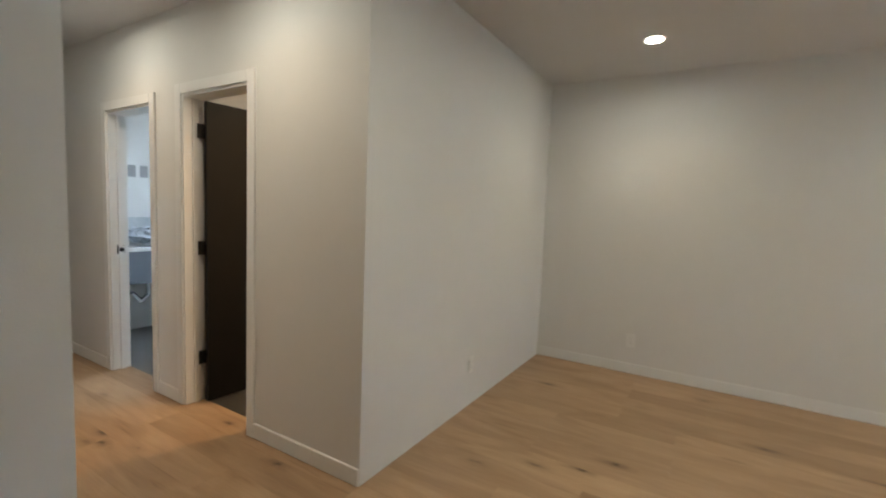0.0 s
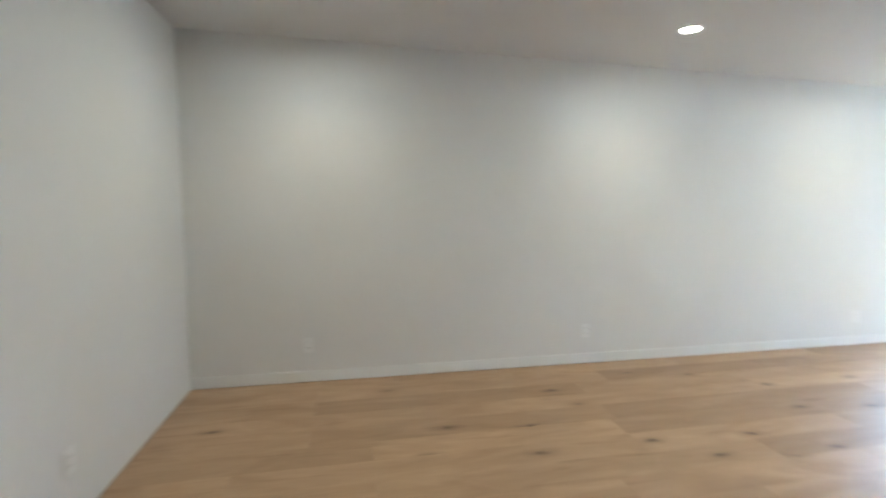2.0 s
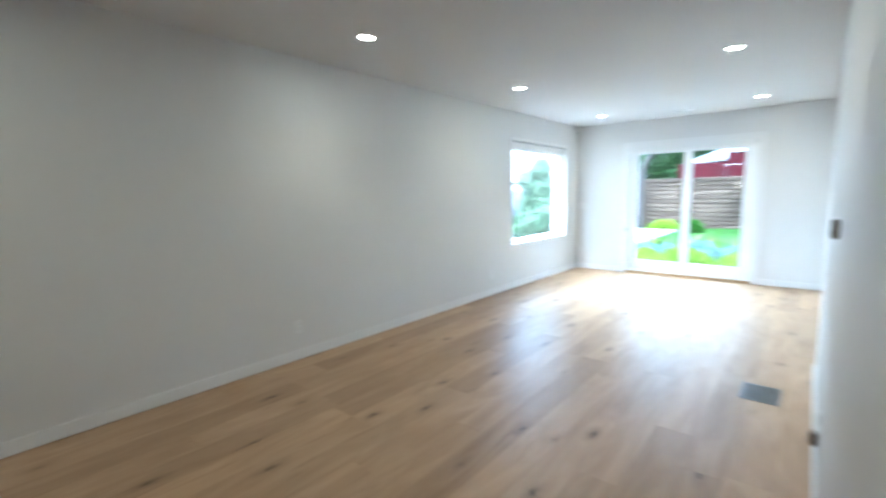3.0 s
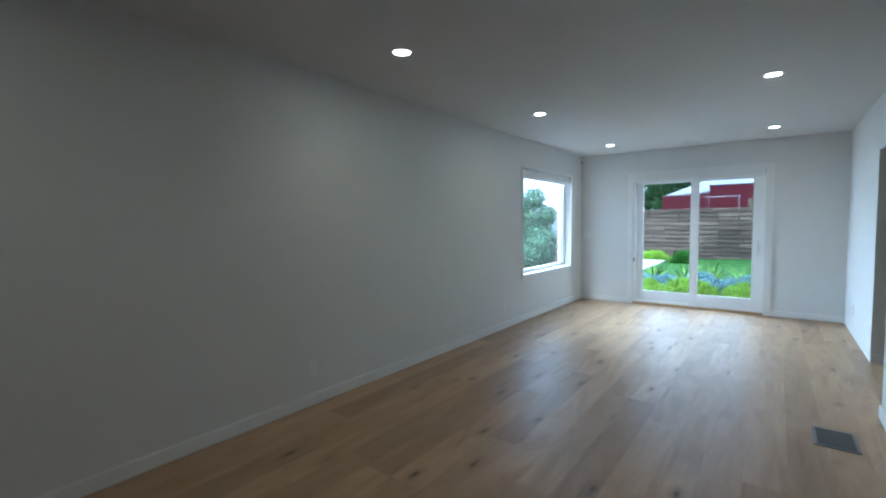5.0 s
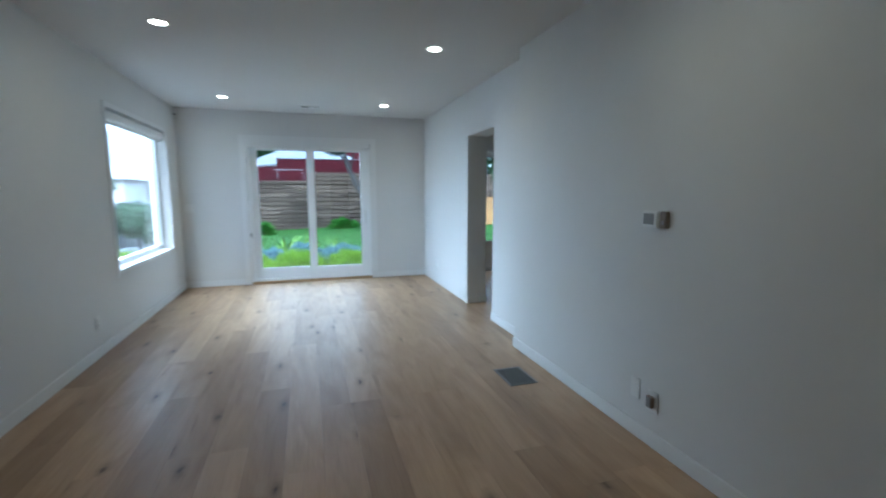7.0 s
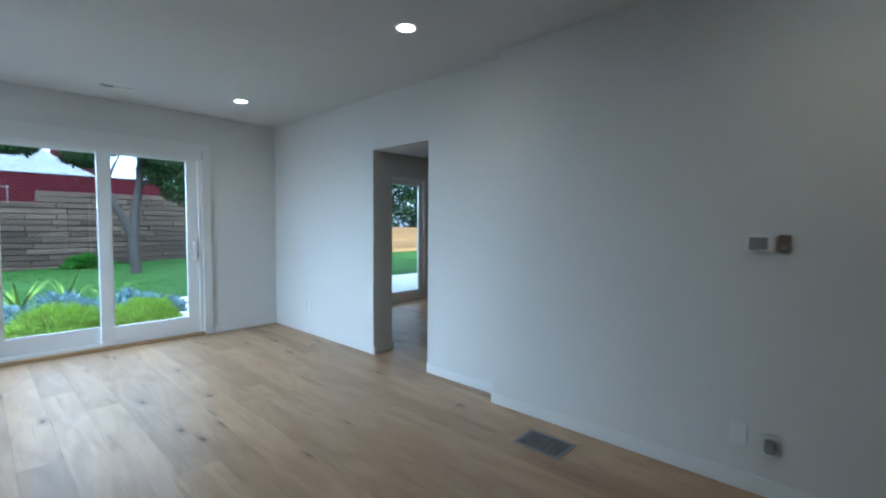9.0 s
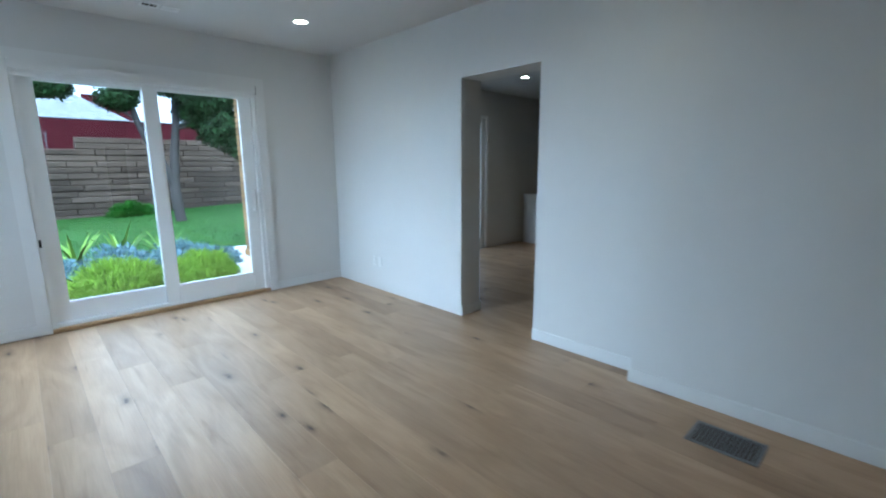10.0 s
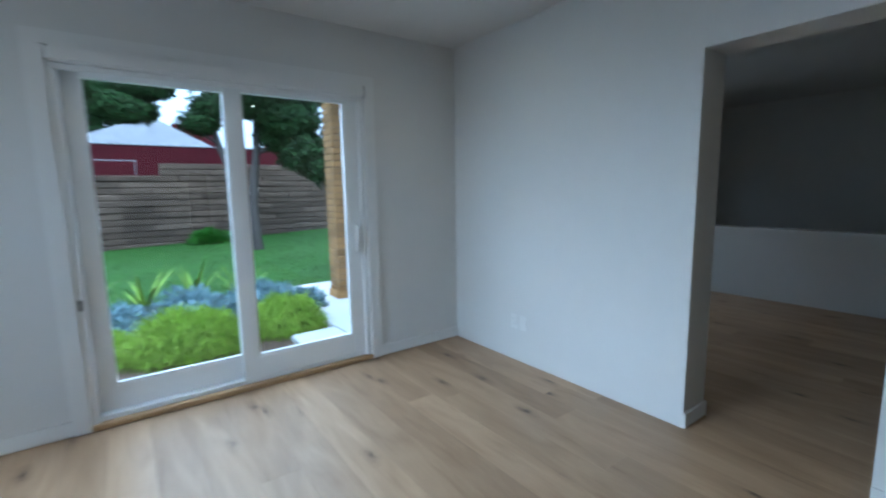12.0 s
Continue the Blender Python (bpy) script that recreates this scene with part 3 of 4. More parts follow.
for y in (2.0, 4.283, 7.22):
    wall_plate(pose(0, y, 0.285, 0, 0, 90), "white duplex outlet low on the white wall")
wall_plate(pose(1.385, 1.18, 0.285, 0, 0, 180), "white duplex outlet low on the back wall")
wall_plate(pose(3.51, 9.27, 0.31, 0, 0, -90), "white duplex outlet near the sliding door")
wall_plate(pose(3.51, 9.18, 0.31, 0, 0, -90), "blank white cover plate beside an outlet", "cover plate", "blank", "cover_plate")
wall_plate(pose(3.375, 4.935, 0.275, 0, 0, -90), "blank white cover plate beside an outlet", "cover plate", "blank", "cover_plate")
o2 = wall_plate(pose(3.375, 4.805, 0.250, 0, 0, -90), "white outlet with a grey plug-in unit")
plug = thing("plug_adapter", 0, 0, 0, "grey plug-in adapter in a wall outlet", "adapter")
part("housing", boxes((-0.022, 0.022, -0.034, -0.0097, -0.03, 0.035), bevel=0.006), TANPLASTIC, plug)
part("face", boxes((-0.015, 0.015, -0.036, -0.0339, -0.022, 0.028), bevel=0.0008), GREYPLASTIC, plug)
plug.matrix_basis = pose(3.375, 4.805, 0.250, 0, 0, -90)
wall_plate(pose(0.11, 10, 1.13) @ Matrix.Diagonal((1.7, 1, 1, 1)), "wide white rocker switch beside the sliding door", "light switch", "switch", "light_switch")
th = thing("thermostat", 3.36, 4.88, 1.2, "white wall thermostat with a grey screen", "thermostat")
part("housing", boxes((3.352, 3.375, 4.828, 4.938, 1.163, 1.247), bevel=0.006), PLASTIC, th)
part("screen", boxes((3.349, 3.3525, 4.850, 4.922, 1.178, 1.234), bevel=0.001), GREYPLASTIC, th, "grey display")
th = thing("wall_sensor", 3.36, 4.79, 1.2, "small tan sensor box beside the thermostat", "sensor")
part("housing", boxes((3.348, 3.375, 4.766, 4.812, 1.163, 1.247), bevel=0.005), TANPLASTIC, th)
part("button", boxes((3.345, 3.3485, 4.778, 4.80, 1.18, 1.20), bevel=0.001), GREYPLASTIC, th, "dark button")
se = thing("motion_detector", 0.03, 9.96, 2.42, "small white motion detector in the ceiling corner", "motion detector")
part("housing", boxes((0.002, 0.055, 9.935, 9.998, 2.37, 2.47), bevel=0.012), PLASTIC, se)
part("eye", boxes((0.014, 0.043, 9.930, 9.936, 2.385, 2.41), bevel=0.002), GREYPLASTIC, se, "dark sensor eye")

# ---- laundry room ----
sk = thing("utility_sink", 1.85, -2.2, 0, "grey utility sink on legs with a thick apron", "sink")
part("rim", boxes((1.15, 2.25, -1.93, -1.88, 0.85, 0.885), (1.15, 2.25, -2.448, -2.40, 0.85, 0.885), (1.15, 1.21, -2.40, -1.93, 0.85, 0.885), (2.19, 2.25, -2.40, -1.93, 0.85, 0.885), bevel=0.006), PLASTIC, sk, "pale rim")
part("basin", boxes((1.17, 2.23, -1.92, -1.90, 0.55, 0.85), (1.17, 2.23, -2.44, -2.42, 0.55, 0.85), (1.17, 1.19, -2.42, -1.92, 0.55, 0.85), (2.21, 2.23, -2.42, -1.92, 0.55, 0.85), (1.19, 2.21, -2.42, -1.92, 0.55, 0.57)), SINKGREY, sk)
for lx in (1.2, 2.18):
    for ly in (-1.95, -2.39):
        part("leg", boxes((lx - 0.02, lx + 0.02, ly - 0.02, ly + 0.02, 0.0, 0.55), bevel=0.003), PLASTIC, sk)
bm = tube(bmesh.new(), (1.85, -2.15, 0.55), (1.85, -2.15, 0.40), 0.022)
tube(bm, (1.85, -2.15, 0.40), (1.92, -2.15, 0.34), 0.022)
tube(bm, (1.92, -2.15, 0.34), (1.98, -2.18, 0.42), 0.022)
tube(bm, (1.98, -2.18, 0.42), (1.98, -2.44, 0.42), 0.022)
part("drain_trap", bm, CHROME, sk, "chrome drain trap")
bm = tube(bmesh.new(), (1.75, -2.42, 0.885), (1.75, -2.42, 1.02), 0.016)
tube(bm, (1.75, -2.42, 1.02), (1.80, -2.20, 1.04), 0.013)
tube(bm, (1.60, -2.42, 0.93), (1.95, -2.42, 0.95), 0.014)
fa = part("faucet", bm, FILM, sk, "faucet wrapped in clear film")
rv = np.random.RandomState(3)
bm = bmesh.new()
bmesh.ops.create_icosphere(bm, subdivisions=3, radius=1, matrix=Matrix.LocRotScale((1.78, -2.33, 0.97), None, (0.22, 0.075, 0.075)))
for v in bm.verts:
    v.co += Vector(rv.uniform(-0.022, 0.022, 3))
part("film_wrap", bm, FILM, sk, "crumpled clear film")
structure("backsplash", boxes((0.9, 2.37, -2.45, -2.443, 0.90, 1.14)), SPLASH, "grey veined backsplash above the utility sink")
for px in (1.74, 1.85):
    wall_plate(pose(px, -2.45, 1.60, 0, 0, 180), "grey cover plate on the laundry wall", "cover plate", "blank", "cover_plate", GREYPLASTIC)
cb = thing("cabinet_panel", 2.30, -2.1, 0, "pale grey end panel beside the utility sink", "panel")
part("panel", boxes((2.275, 2.31, -2.44, -1.9, 0, 0.60), bevel=0.002), PLASTIC, cb)

# ---- garden ----
structure("ground", boxes((-300, 300, -300, 600, -0.25, -0.105)), SOIL, "bare garden soil")


def lawn_height(x, y):
    return -0.06 + max(0.0, min(1.0, (y - 14) / 6)) * (0.06 + 0.035 * max(0.0, min(6.0, x)))


bm = bmesh.new()
grid = {}
for i in range(41):
    for j in range(25):
        x, y = -2.0 + 0.5 * i, 13.4 + 6.7 * j / 24
        grid[i, j] = bm.verts.new((x, y, lawn_height(x, y) + 0.01 * noise.noise(Vector((x, y, 0)))))
for i in range(40):
    for j in range(24):
        bm.faces.new((grid[i, j], grid[i + 1, j], grid[i + 1, j + 1], grid[i, j + 1]))
lawn = structure("lawn", bm, GRASS, "smooth green lawn rising gently to a timber wall")
rs = np.random.RandomState(11)
vs, fs = [], []
for k in range(60000):
    x, y = rs.uniform(-1.5, 12.0), 13.4 + 6.6 * rs.uniform(0, 1) ** 1.3
    z = lawn_height(x, y)
    a, hgt = rs.uniform(0, 6.28), rs.uniform(0.014, 0.03)
    dx, dy = math.cos(a) * 0.0045, math.sin(a) * 0.0045
    lx, ly = rs.uniform(-0.02, 0.02, 2)
    i = len(vs)
    vs += [(x - dx, y - dy, z), (x + dx, y + dy, z), (x + lx, y + ly, z + hgt)]
    fs.append((i, i + 1, i + 2))
tagged(soup("grass_blades", vs, fs, BLADE), "short green grass blades on the lawn", "grass", kind="stuff")

structure("patio", boxes((2.80, 12.0, 10.18, 13.4, -0.16, -0.05), (2.35, 2.80, 10.18, 11.15, -0.16, -0.052), bevel=0.01), CONCRETE, "pale concrete patio slab beside the lawn")
structure("garden_path", boxes((-2.6, -0.25, 14.2, 18.9, -0.14, 0.02), (0.3, 2.35, 10.18, 10.85, -0.14, -0.055), bevel=0.01), CONCRETE, "pale concrete garden path")
structure("porch_roof", boxes((3.15, 12.0, 10.18, 13.4, 2.68, 2.9)), STUCCO, "plain porch roof over the patio")

# brick column
col = thing("brick_column", 3.42, 12.35, -0.05, "buff brick porch column with dark joints", "column")
CX, CY, CW = 3.44, 12.35, 0.27
part("core", boxes((CX - CW / 2 + 0.012, CX + CW / 2 - 0.012, CY - CW / 2 + 0.012, CY + CW / 2 - 0.012, -0.05, 2.68)), MORTAR, col)


def shared_box(name, sx, sy, sz, mat, bevel=0.006):
    bm = boxes((-sx / 2, sx / 2, -sy / 2, sy / 2, -sz / 2, sz / 2))
    bmesh.ops.bevel(bm, geom=list(bm.edges), offset=bevel, segments=1, affect="EDGES")
    me = bpy.data.meshes.new(name)
    bm.to_mesh(me)
    bm.free()
    me.materials.append(mat)
    return me


def piece(name, me, parent, m):
    o = new(name, me)
    o.parent = parent
    o.matrix_parent_inverse = parent.matrix_basis.inverted()
    o.matrix_basis = m
    return o


part("plinth", boxes((CX - 0.155, CX + 0.155, CY - 0.155, CY + 0.155, -0.05, 0.045), bevel=0.008), BRICK, col, "wider brick foot")
brick_a = shared_box("brick", 0.175, 0.09, 0.066, BRICK, 0.005)
n_courses = 34
for c in range(n_courses):
    z = -0.05 + 0.04 + c * 0.08
    flip = 90 * (c % 2)
    for k in range(4):
        m = pose(CX, CY, z, 0, 0, flip + 90 * k) @ pose(-CW / 2 + 0.0875, -CW / 2 + 0.045, 0)
        piece("brick", brick_a, col, m)

# timber sleeper wall
RW = 20.0
tw = thing("timber_wall", 3.0, RW, -0.1, "stacked weathered timber sleeper wall behind the lawn", "garden wall", kind="structure")
part("core", boxes((-2.2, 2.0, RW + 0.06, RW + 0.15, -0.1, 1.70), (2.0, 14.0, RW + 0.06, RW + 0.15, -0.1, 1.95)), SUBFLOOR, tw)
rs = np.random.RandomState(5)
sleepers = [shared_box("sleeper", L, 0.14, 0.138, SLEEPER, 0.014) for L in (0.6, 0.85, 1.1, 1.4)]
lengths = (0.6, 0.85, 1.1, 1.4)
for row in range(14):
    z = -0.02 + row * 0.151
    x = -2.0 + rs.uniform(-0.5, 0) if z < 1.7 else 2.0
    while x < 12.5:
        k = rs.randint(0, 4)
        if z < 1.97:
            piece("sleeper", sleepers[k], tw, pose(x + lengths[k] / 2, RW + rs.uniform(-0.012, 0.014), z + 0.075, rs.uniform(-1, 1), rs.uniform(-0.25, 0.25), 0))
        x += lengths[k] + 0.008

# red outbuilding behind the wall
rb = thing("red_building", 3.0, 25.0, -0.1, "dark red sided building with a stained white roof", "building")
part("wall", boxes((-1.2, 0.55, 23.25, 23.34, -0.1, 2.44)), REDWALL, rb, "dark red lower wall")
part("wall", boxes((0.55, 9.0, 23.2, 23.34, -0.1, 2.80)), REDWALL, rb, "dark red taller wall")
for i in range(33):
    x = 0.6 + i * 0.25
    part("batten", boxes((x, x + 0.03, 23.18, 23.2, -0.1, 2.78)), REDWALL, rb)
bm = bmesh.new()
rv = [bm.verts.new(p) for p in ((-1.1, 23.35, 2.46), (3.8, 23.35, 2.84), (3.8, 29.0, 2.84), (-1.1, 29.0, 2.46), (2.3, 26.0, 4.08), (-1.1, 23.35, 2.38), (3.8, 23.35, 2.76), (3.8, 29.0, 2.76), (-1.1, 29.0, 2.38))]
for q in ((0, 1, 4), (1, 2, 4), (2, 3, 4), (3, 0, 4), (0, 5, 6, 1), (1, 6, 7, 2), (2, 7, 8, 3), (3, 8, 5, 0), (8, 7, 6, 5)):
    bm.faces.new([rv[i] for i in q])
part("roof", bm, WHITEROOF, rb, "white metal roof with dark stains")
part("parapet_cap", boxes((0.53, 9.02, 23.17, 23.27, 2.80, 2.83)), PIPE, rb)
part("rear_gable", boxes((3.4, 5.2, 31.0, 31.3, -0.1, 4.55)), REDWALL, rb)
pr = thing("pipe_rail", 1.2, 22.6, 1.7, "thin grey pipe railing beside the red building", "railing")
part("post", tube(bmesh.new(), (0.6, 22.6, -0.1), (0.6, 22.6, 2.35), 0.011), PIPE, pr)
part("post", tube(bmesh.new(), (1.6, 22.6, -0.1), (1.6, 22.6, 2.35), 0.011), PIPE, pr)
part("rail", tube(bmesh.new(), (0.45, 22.6, 2.3), (1.65, 22.6, 2.3), 0.011), PIPE, pr)


# ---- planting ----
def leaf_cloud(seed, blobs, n, size, slim=0.5):
    """Small two-sided leaves scattered through ellipsoids, thinner towards the middle, with ragged outlines."""
    r = np.random.RandomState(seed)
    vs, fs = [], []
    weights = np.array([b[3] * b[4] * b[5] for b in blobs]) ** 0.67
    counts = (n * weights / weights.sum()).astype(int)
    for (cx, cy, cz, ax, ay, az), count in zip(blobs, counts):
        for _ in range(count):
            d = r.normal(0, 1, 3)
            d /= np.linalg.norm(d)
            rad = r.uniform(0.35, 1.0) ** 0.5
            rad *= 1 + 0.28 * noise.noise(Vector((d[0] * 2.3 + cx, d[1] * 2.3 + cy, d[2] * 2.3 + cz)))
            p = np.array((cx + d[0] * ax * rad, cy + d[1] * ay * rad, cz + d[2] * az * rad))
            u = r.normal(0, 1, 3)
            u /= np.linalg.norm(u)
            w = np.cross(u, d)
            w /= np.linalg.norm(w) + 1e-6
            s = size * r.uniform(0.6, 1.4)
            i = len(vs)
            vs += [tuple(p - u * s), tuple(p + w * s * slim), tuple(p + u * s), tuple(p - w * s * slim)]
            fs.append((i, i + 1, i + 2, i + 3))
    return vs, fs


def spray(seed, cx, cy, z0, rx, ry, rz, n, length, width, droop=0.3):
    """Fine blades that stand out of a dome."""
    r = np.random.RandomState(seed)
    vs, fs = [], []
    for _ in range(n):
        d = r.normal(0, 1, 3)
        d[2] = abs(d[2]) * 0.9
        d /= np.linalg.norm(d)
        k = r.uniform(0.62, 1.0) * (1 + 0.30 * noise.noise(Vector((d[0] * 3 + cx, d[1] * 3, d[2] * 3 + seed))))
        p = np.array((cx + d[0] * rx * k, cy + d[1] * ry * k, z0 + d[2] * rz * k))
        o = d + r.normal(0, 0.35, 3) + np.array((0, 0, 0.35))
        o /= np.linalg.norm(o)
        L = length * r.uniform(0.6, 1.3)
        side = np.cross(o, r.normal(0, 1, 3))
        side *= width / (np.linalg.norm(side) + 1e-6)
        mid, tip = p + o * L * 0.55, p + o * L + np.array((0, 0, -droop * L))
        i = len(vs)
        vs += [tuple(p - side), tuple(p + side), tuple(mid + side * 0.8), tuple(mid - side * 0.8), tuple(tip)]
        fs += [(i, i + 1, i + 2, i + 3), (i + 3, i + 2, i + 4)]
    return vs, fs


def leafy(name, x, y, z, label, category, data, mat, group=""):
    t = thing(name, x, y, z, label, category, group)
    o = soup("foliage", *data, mat)
    o.parent = t
    o.matrix_parent_inverse = t.matrix_basis.inverted()
    return t


G0 = -0.09
for i, (x, y, rx, ry, rz) in enumerate(((1.52, 11.35, 0.46, 0.32, 0.36), (2.42, 11.55, 0.36, 0.30, 0.30), (0.75, 11.6, 0.35, 0.3, 0.26))):
    b = leafy("lime_bush", x, y, G0, "low feathery lime-green bush outside the sliding door", "bush", spray(20 + i, x, y, G0, rx, ry, rz, 6500, 0.15, 0.0036, 0.6), LIME, "lime bushes")
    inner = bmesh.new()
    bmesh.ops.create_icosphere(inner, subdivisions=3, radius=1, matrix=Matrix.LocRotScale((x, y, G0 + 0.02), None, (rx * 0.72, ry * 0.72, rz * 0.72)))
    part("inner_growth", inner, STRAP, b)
for i, (x, y, rx, ry, rz) in enumerate(((0.95, 12.05, 0.42, 0.35, 0.36), (1.65, 12.2, 0.45, 0.38, 0.44), (2.35, 12.25, 0.42, 0.35, 0.40), (2.78, 12.15, 0.30, 0.28, 0.26), (0.35, 12.3, 0.4, 0.35, 0.34))):
    b = leafy("blue_bush", x, y, G0, "mounded blue-grey leafy bush behind the lime bushes", "bush", spray(40 + i, x, y, G0, rx, ry, rz, 3600, 0.06, 0.007, 0.1), BLUELEAF, "blue-grey bushes")
    inner = bmesh.new()
    bmesh.ops.create_icosphere(inner, subdivisions=3, radius=1, matrix=Matrix.LocRotScale((x, y, G0 + 0.02), None, (rx * 0.7, ry * 0.7, rz * 0.7)))
    part("inner_growth", inner, BLUELEAF, b)


def strappy(seed, x, y, n, length):
    r = np.random.RandomState(seed)
    vs, fs = [], []
    for _ in range(n):
        a = r.uniform(0, 6.28)
        out, L = r.uniform(0.15, 0.5), length * r.uniform(0.6, 1.1)
        sx, sy = -math.sin(a) * 0.028, math.cos(a) * 0.028
        i = len(vs)
        for k in range(6):
            t = k / 5
            px, py = x + math.cos(a) * out * L * t * (0.6 + t), y + math.sin(a) * out * L * t * (0.6 + t)
            pz = G0 + L * (t - 0.35 * out * t * t * 2)
            wd = (1 - t) ** 0.6
            vs += [(px - sx * wd, py - sy * wd, pz), (px + sx * wd, py + sy * wd, pz)]
        for k in range(5):
            fs.append((i + 2 * k, i + 2 * k + 1, i + 2 * k + 3, i + 2 * k + 2))
    return vs, fs


for i, (x, y, L) in enumerate(((1.25, 12.75, 0.75), (1.75, 12.85, 0.8), (2.25, 12.8, 0.6), (0.6, 12.9, 0.7))):
    leafy("strap_plant", x, y, G0, "clump of upright green strap leaves among the bushes", "plant", strappy(60 + i, x, y, 20, L), STRAP, "strap-leaved plants")
for i, (x, y, rx, rz, mat, lab) in enumerate(((2.95, 19.5, 0.55, 0.36, SHRUBGREEN, "round bright green shrub at the foot of the timber wall"), (0.35, 18.3, 0.30, 0.42, SHRUBGREEN, "small upright green shrub beside the garden path"), (-0.75, 19.4, 0.5, 0.32, LIME, "lime-green shrub at the end of the path"))):
    z = lawn_height(x, y) - 0.03
    leafy("shrub", x, y, z, lab, "shrub", spray(80 + i, x, y, z, rx, rx * 0.8, rz, 3500, 0.09, 0.012, 0.2), mat)


def limb(bm, pts, r0, r1, seg=10):
    """One continuous tapering limb through a few points, slightly knobbly."""
    pts = [Vector(p) for p in pts]
    fine = []
    for k in range(len(pts) - 1):
        p0, p1, p2, p3 = pts[max(k - 1, 0)], pts[k], pts[k + 1], pts[min(k + 2, len(pts) - 1)]
        for s in range(5):
            t = s / 5
            fine.append(0.5 * (2 * p1 + (p2 - p0) * t + (2 * p0 - 5 * p1 + 4 * p2 - p3) * t * t + (3 * p1 - p0 - 3 * p2 + p3) * t ** 3))
    fine.append(pts[-1])
    rings = []
    for i, p in enumerate(fine):
        d = (fine[min(i + 1, len(fine) - 1)] - fine[max(i - 1, 0)]).normalized()
        a = d.cross(Vector((0, 1, 0.1))).normalized()
        c = d.cross(a)
        r = r0 + (r1 - r0) * i / (len(fine) - 1)
        rings.append([bm.verts.new(p + (a * math.cos(w) + c * math.sin(w)) * r * (1 + 0.18 * noise.noise(Vector((w, i * 0.6, r0 * 50))))) for w in (6.28318 * j / seg for j in range(seg))])
    for i in range(len(rings) - 1):
        for j in range(seg):
            bm.faces.new((rings[i][j], rings[i][(j + 1) % seg], rings[i + 1][(j + 1) % seg], rings[i + 1][j]))


def tree(name, base, limbs, blobs, n, leaf, mat, label, seed, group=""):
    t = thing(name, *base, label, "tree", group)
    bm = bmesh.new()
    for pts, r0, r1 in limbs:
        limb(bm, pts, r0, r1)
    part("trunk", bm, BARK, t, smooth=True)
    o = soup("crown", *leaf_cloud(seed, blobs, n, leaf), mat)
    o.parent = t
    o.matrix_parent_inverse = t.matrix_basis.inverted()
    return t


bz = lawn_height(3.6, 17.5) - 0.05
tree("garden_tree", (3.6, 17.5, bz),
     [([(3.60, 17.5, bz), (3.56, 17.5, 0.9), (3.62, 17.5, 1.6), (3.72, 17.5, 2.4), (3.78, 17.5, 3.4)], 0.125, 0.06),
      ([(3.57, 17.5, 0.85), (3.40, 17.48, 1.3), (3.17, 17.45, 1.76), (2.93, 17.4, 2.38), (2.80, 17.4, 3.2)], 0.10, 0.05),
      ([(3.05, 17.43, 2.1), (3.15, 17.4, 2.5), (3.3, 17.3, 2.9)], 0.04, 0.015),
      ([(2.95, 17.4, 2.35), (2.6, 17.4, 2.6), (2.3, 17.3, 2.8)], 0.035, 0.012),
      ([(3.72, 17.5, 2.2), (4.3, 17.4, 2.5), (4.9, 17.2, 2.6)], 0.05, 0.015)],
     [(2.62, 17.4, 2.78, 0.42, 0.45, 0.26), (2.95, 17.3, 3.1, 0.55, 0.5, 0.28), (3.6, 17.3, 3.25, 0.7, 0.6, 0.35), (4.4, 17.2, 2.95, 0.75, 0.7, 0.5), (4.6, 17.2, 2.25, 0.55, 0.6, 0.5), (5.1, 17.0, 2.0, 0.55, 0.6, 0.55), (5.6, 16.9, 2.5, 0.6, 0.6, 0.7), (4.0, 17.3, 3.6, 1.6, 1.0, 0.4), (4.1, 17.5, 2.6, 0.4, 0.4, 0.4)],
     42000, 0.045, LEAF, "two-stemmed leafy tree with pale grey trunks on the lawn", 101)
tree("tall_tree", (0.2, 31.5, -0.1),
     [([(0.2, 31.5, -0.1), (0.2, 31.5, 2.5), (0.4, 31.5, 5.0)], 0.3, 0.12)],
     [(-2.2, 31.5, 3.3, 1.6, 1.4, 1.0), (-2.6, 31.2, 2.2, 1.8, 1.2, 1.0), (-4.2, 31.4, 2.8, 1.6, 1.2, 1.5), (-0.4, 31.5, 3.9, 1.5, 1.4, 1.0), (0.8, 31.5, 5.0, 1.4, 1.3, 0.9), (-1.6, 31.5, 4.8, 1.2, 1.2, 0.8)], 19000, 0.11, LEAF, "dark green tall tree behind the red building", 102)
tree("overhanging_tree", (-1.2, 18.8, -0.08),
     [([(-1.6, 19.4, -0.08), (-1.5, 19.4, 2.2), (-0.4, 18.8, 3.0), (1.2, 17.8, 3.3)], 0.14, 0.04)],
     [(1.25, 17.6, 3.02, 0.5, 0.5, 0.30), (1.5, 17.5, 2.95, 0.42, 0.4, 0.26), (0.85, 17.8, 3.35, 0.8, 0.6, 0.35), (1.75, 17.5, 3.4, 0.5, 0.5, 0.25)], 14000, 0.05, LEAF, "leafy tree whose branch hangs over the lawn", 103)

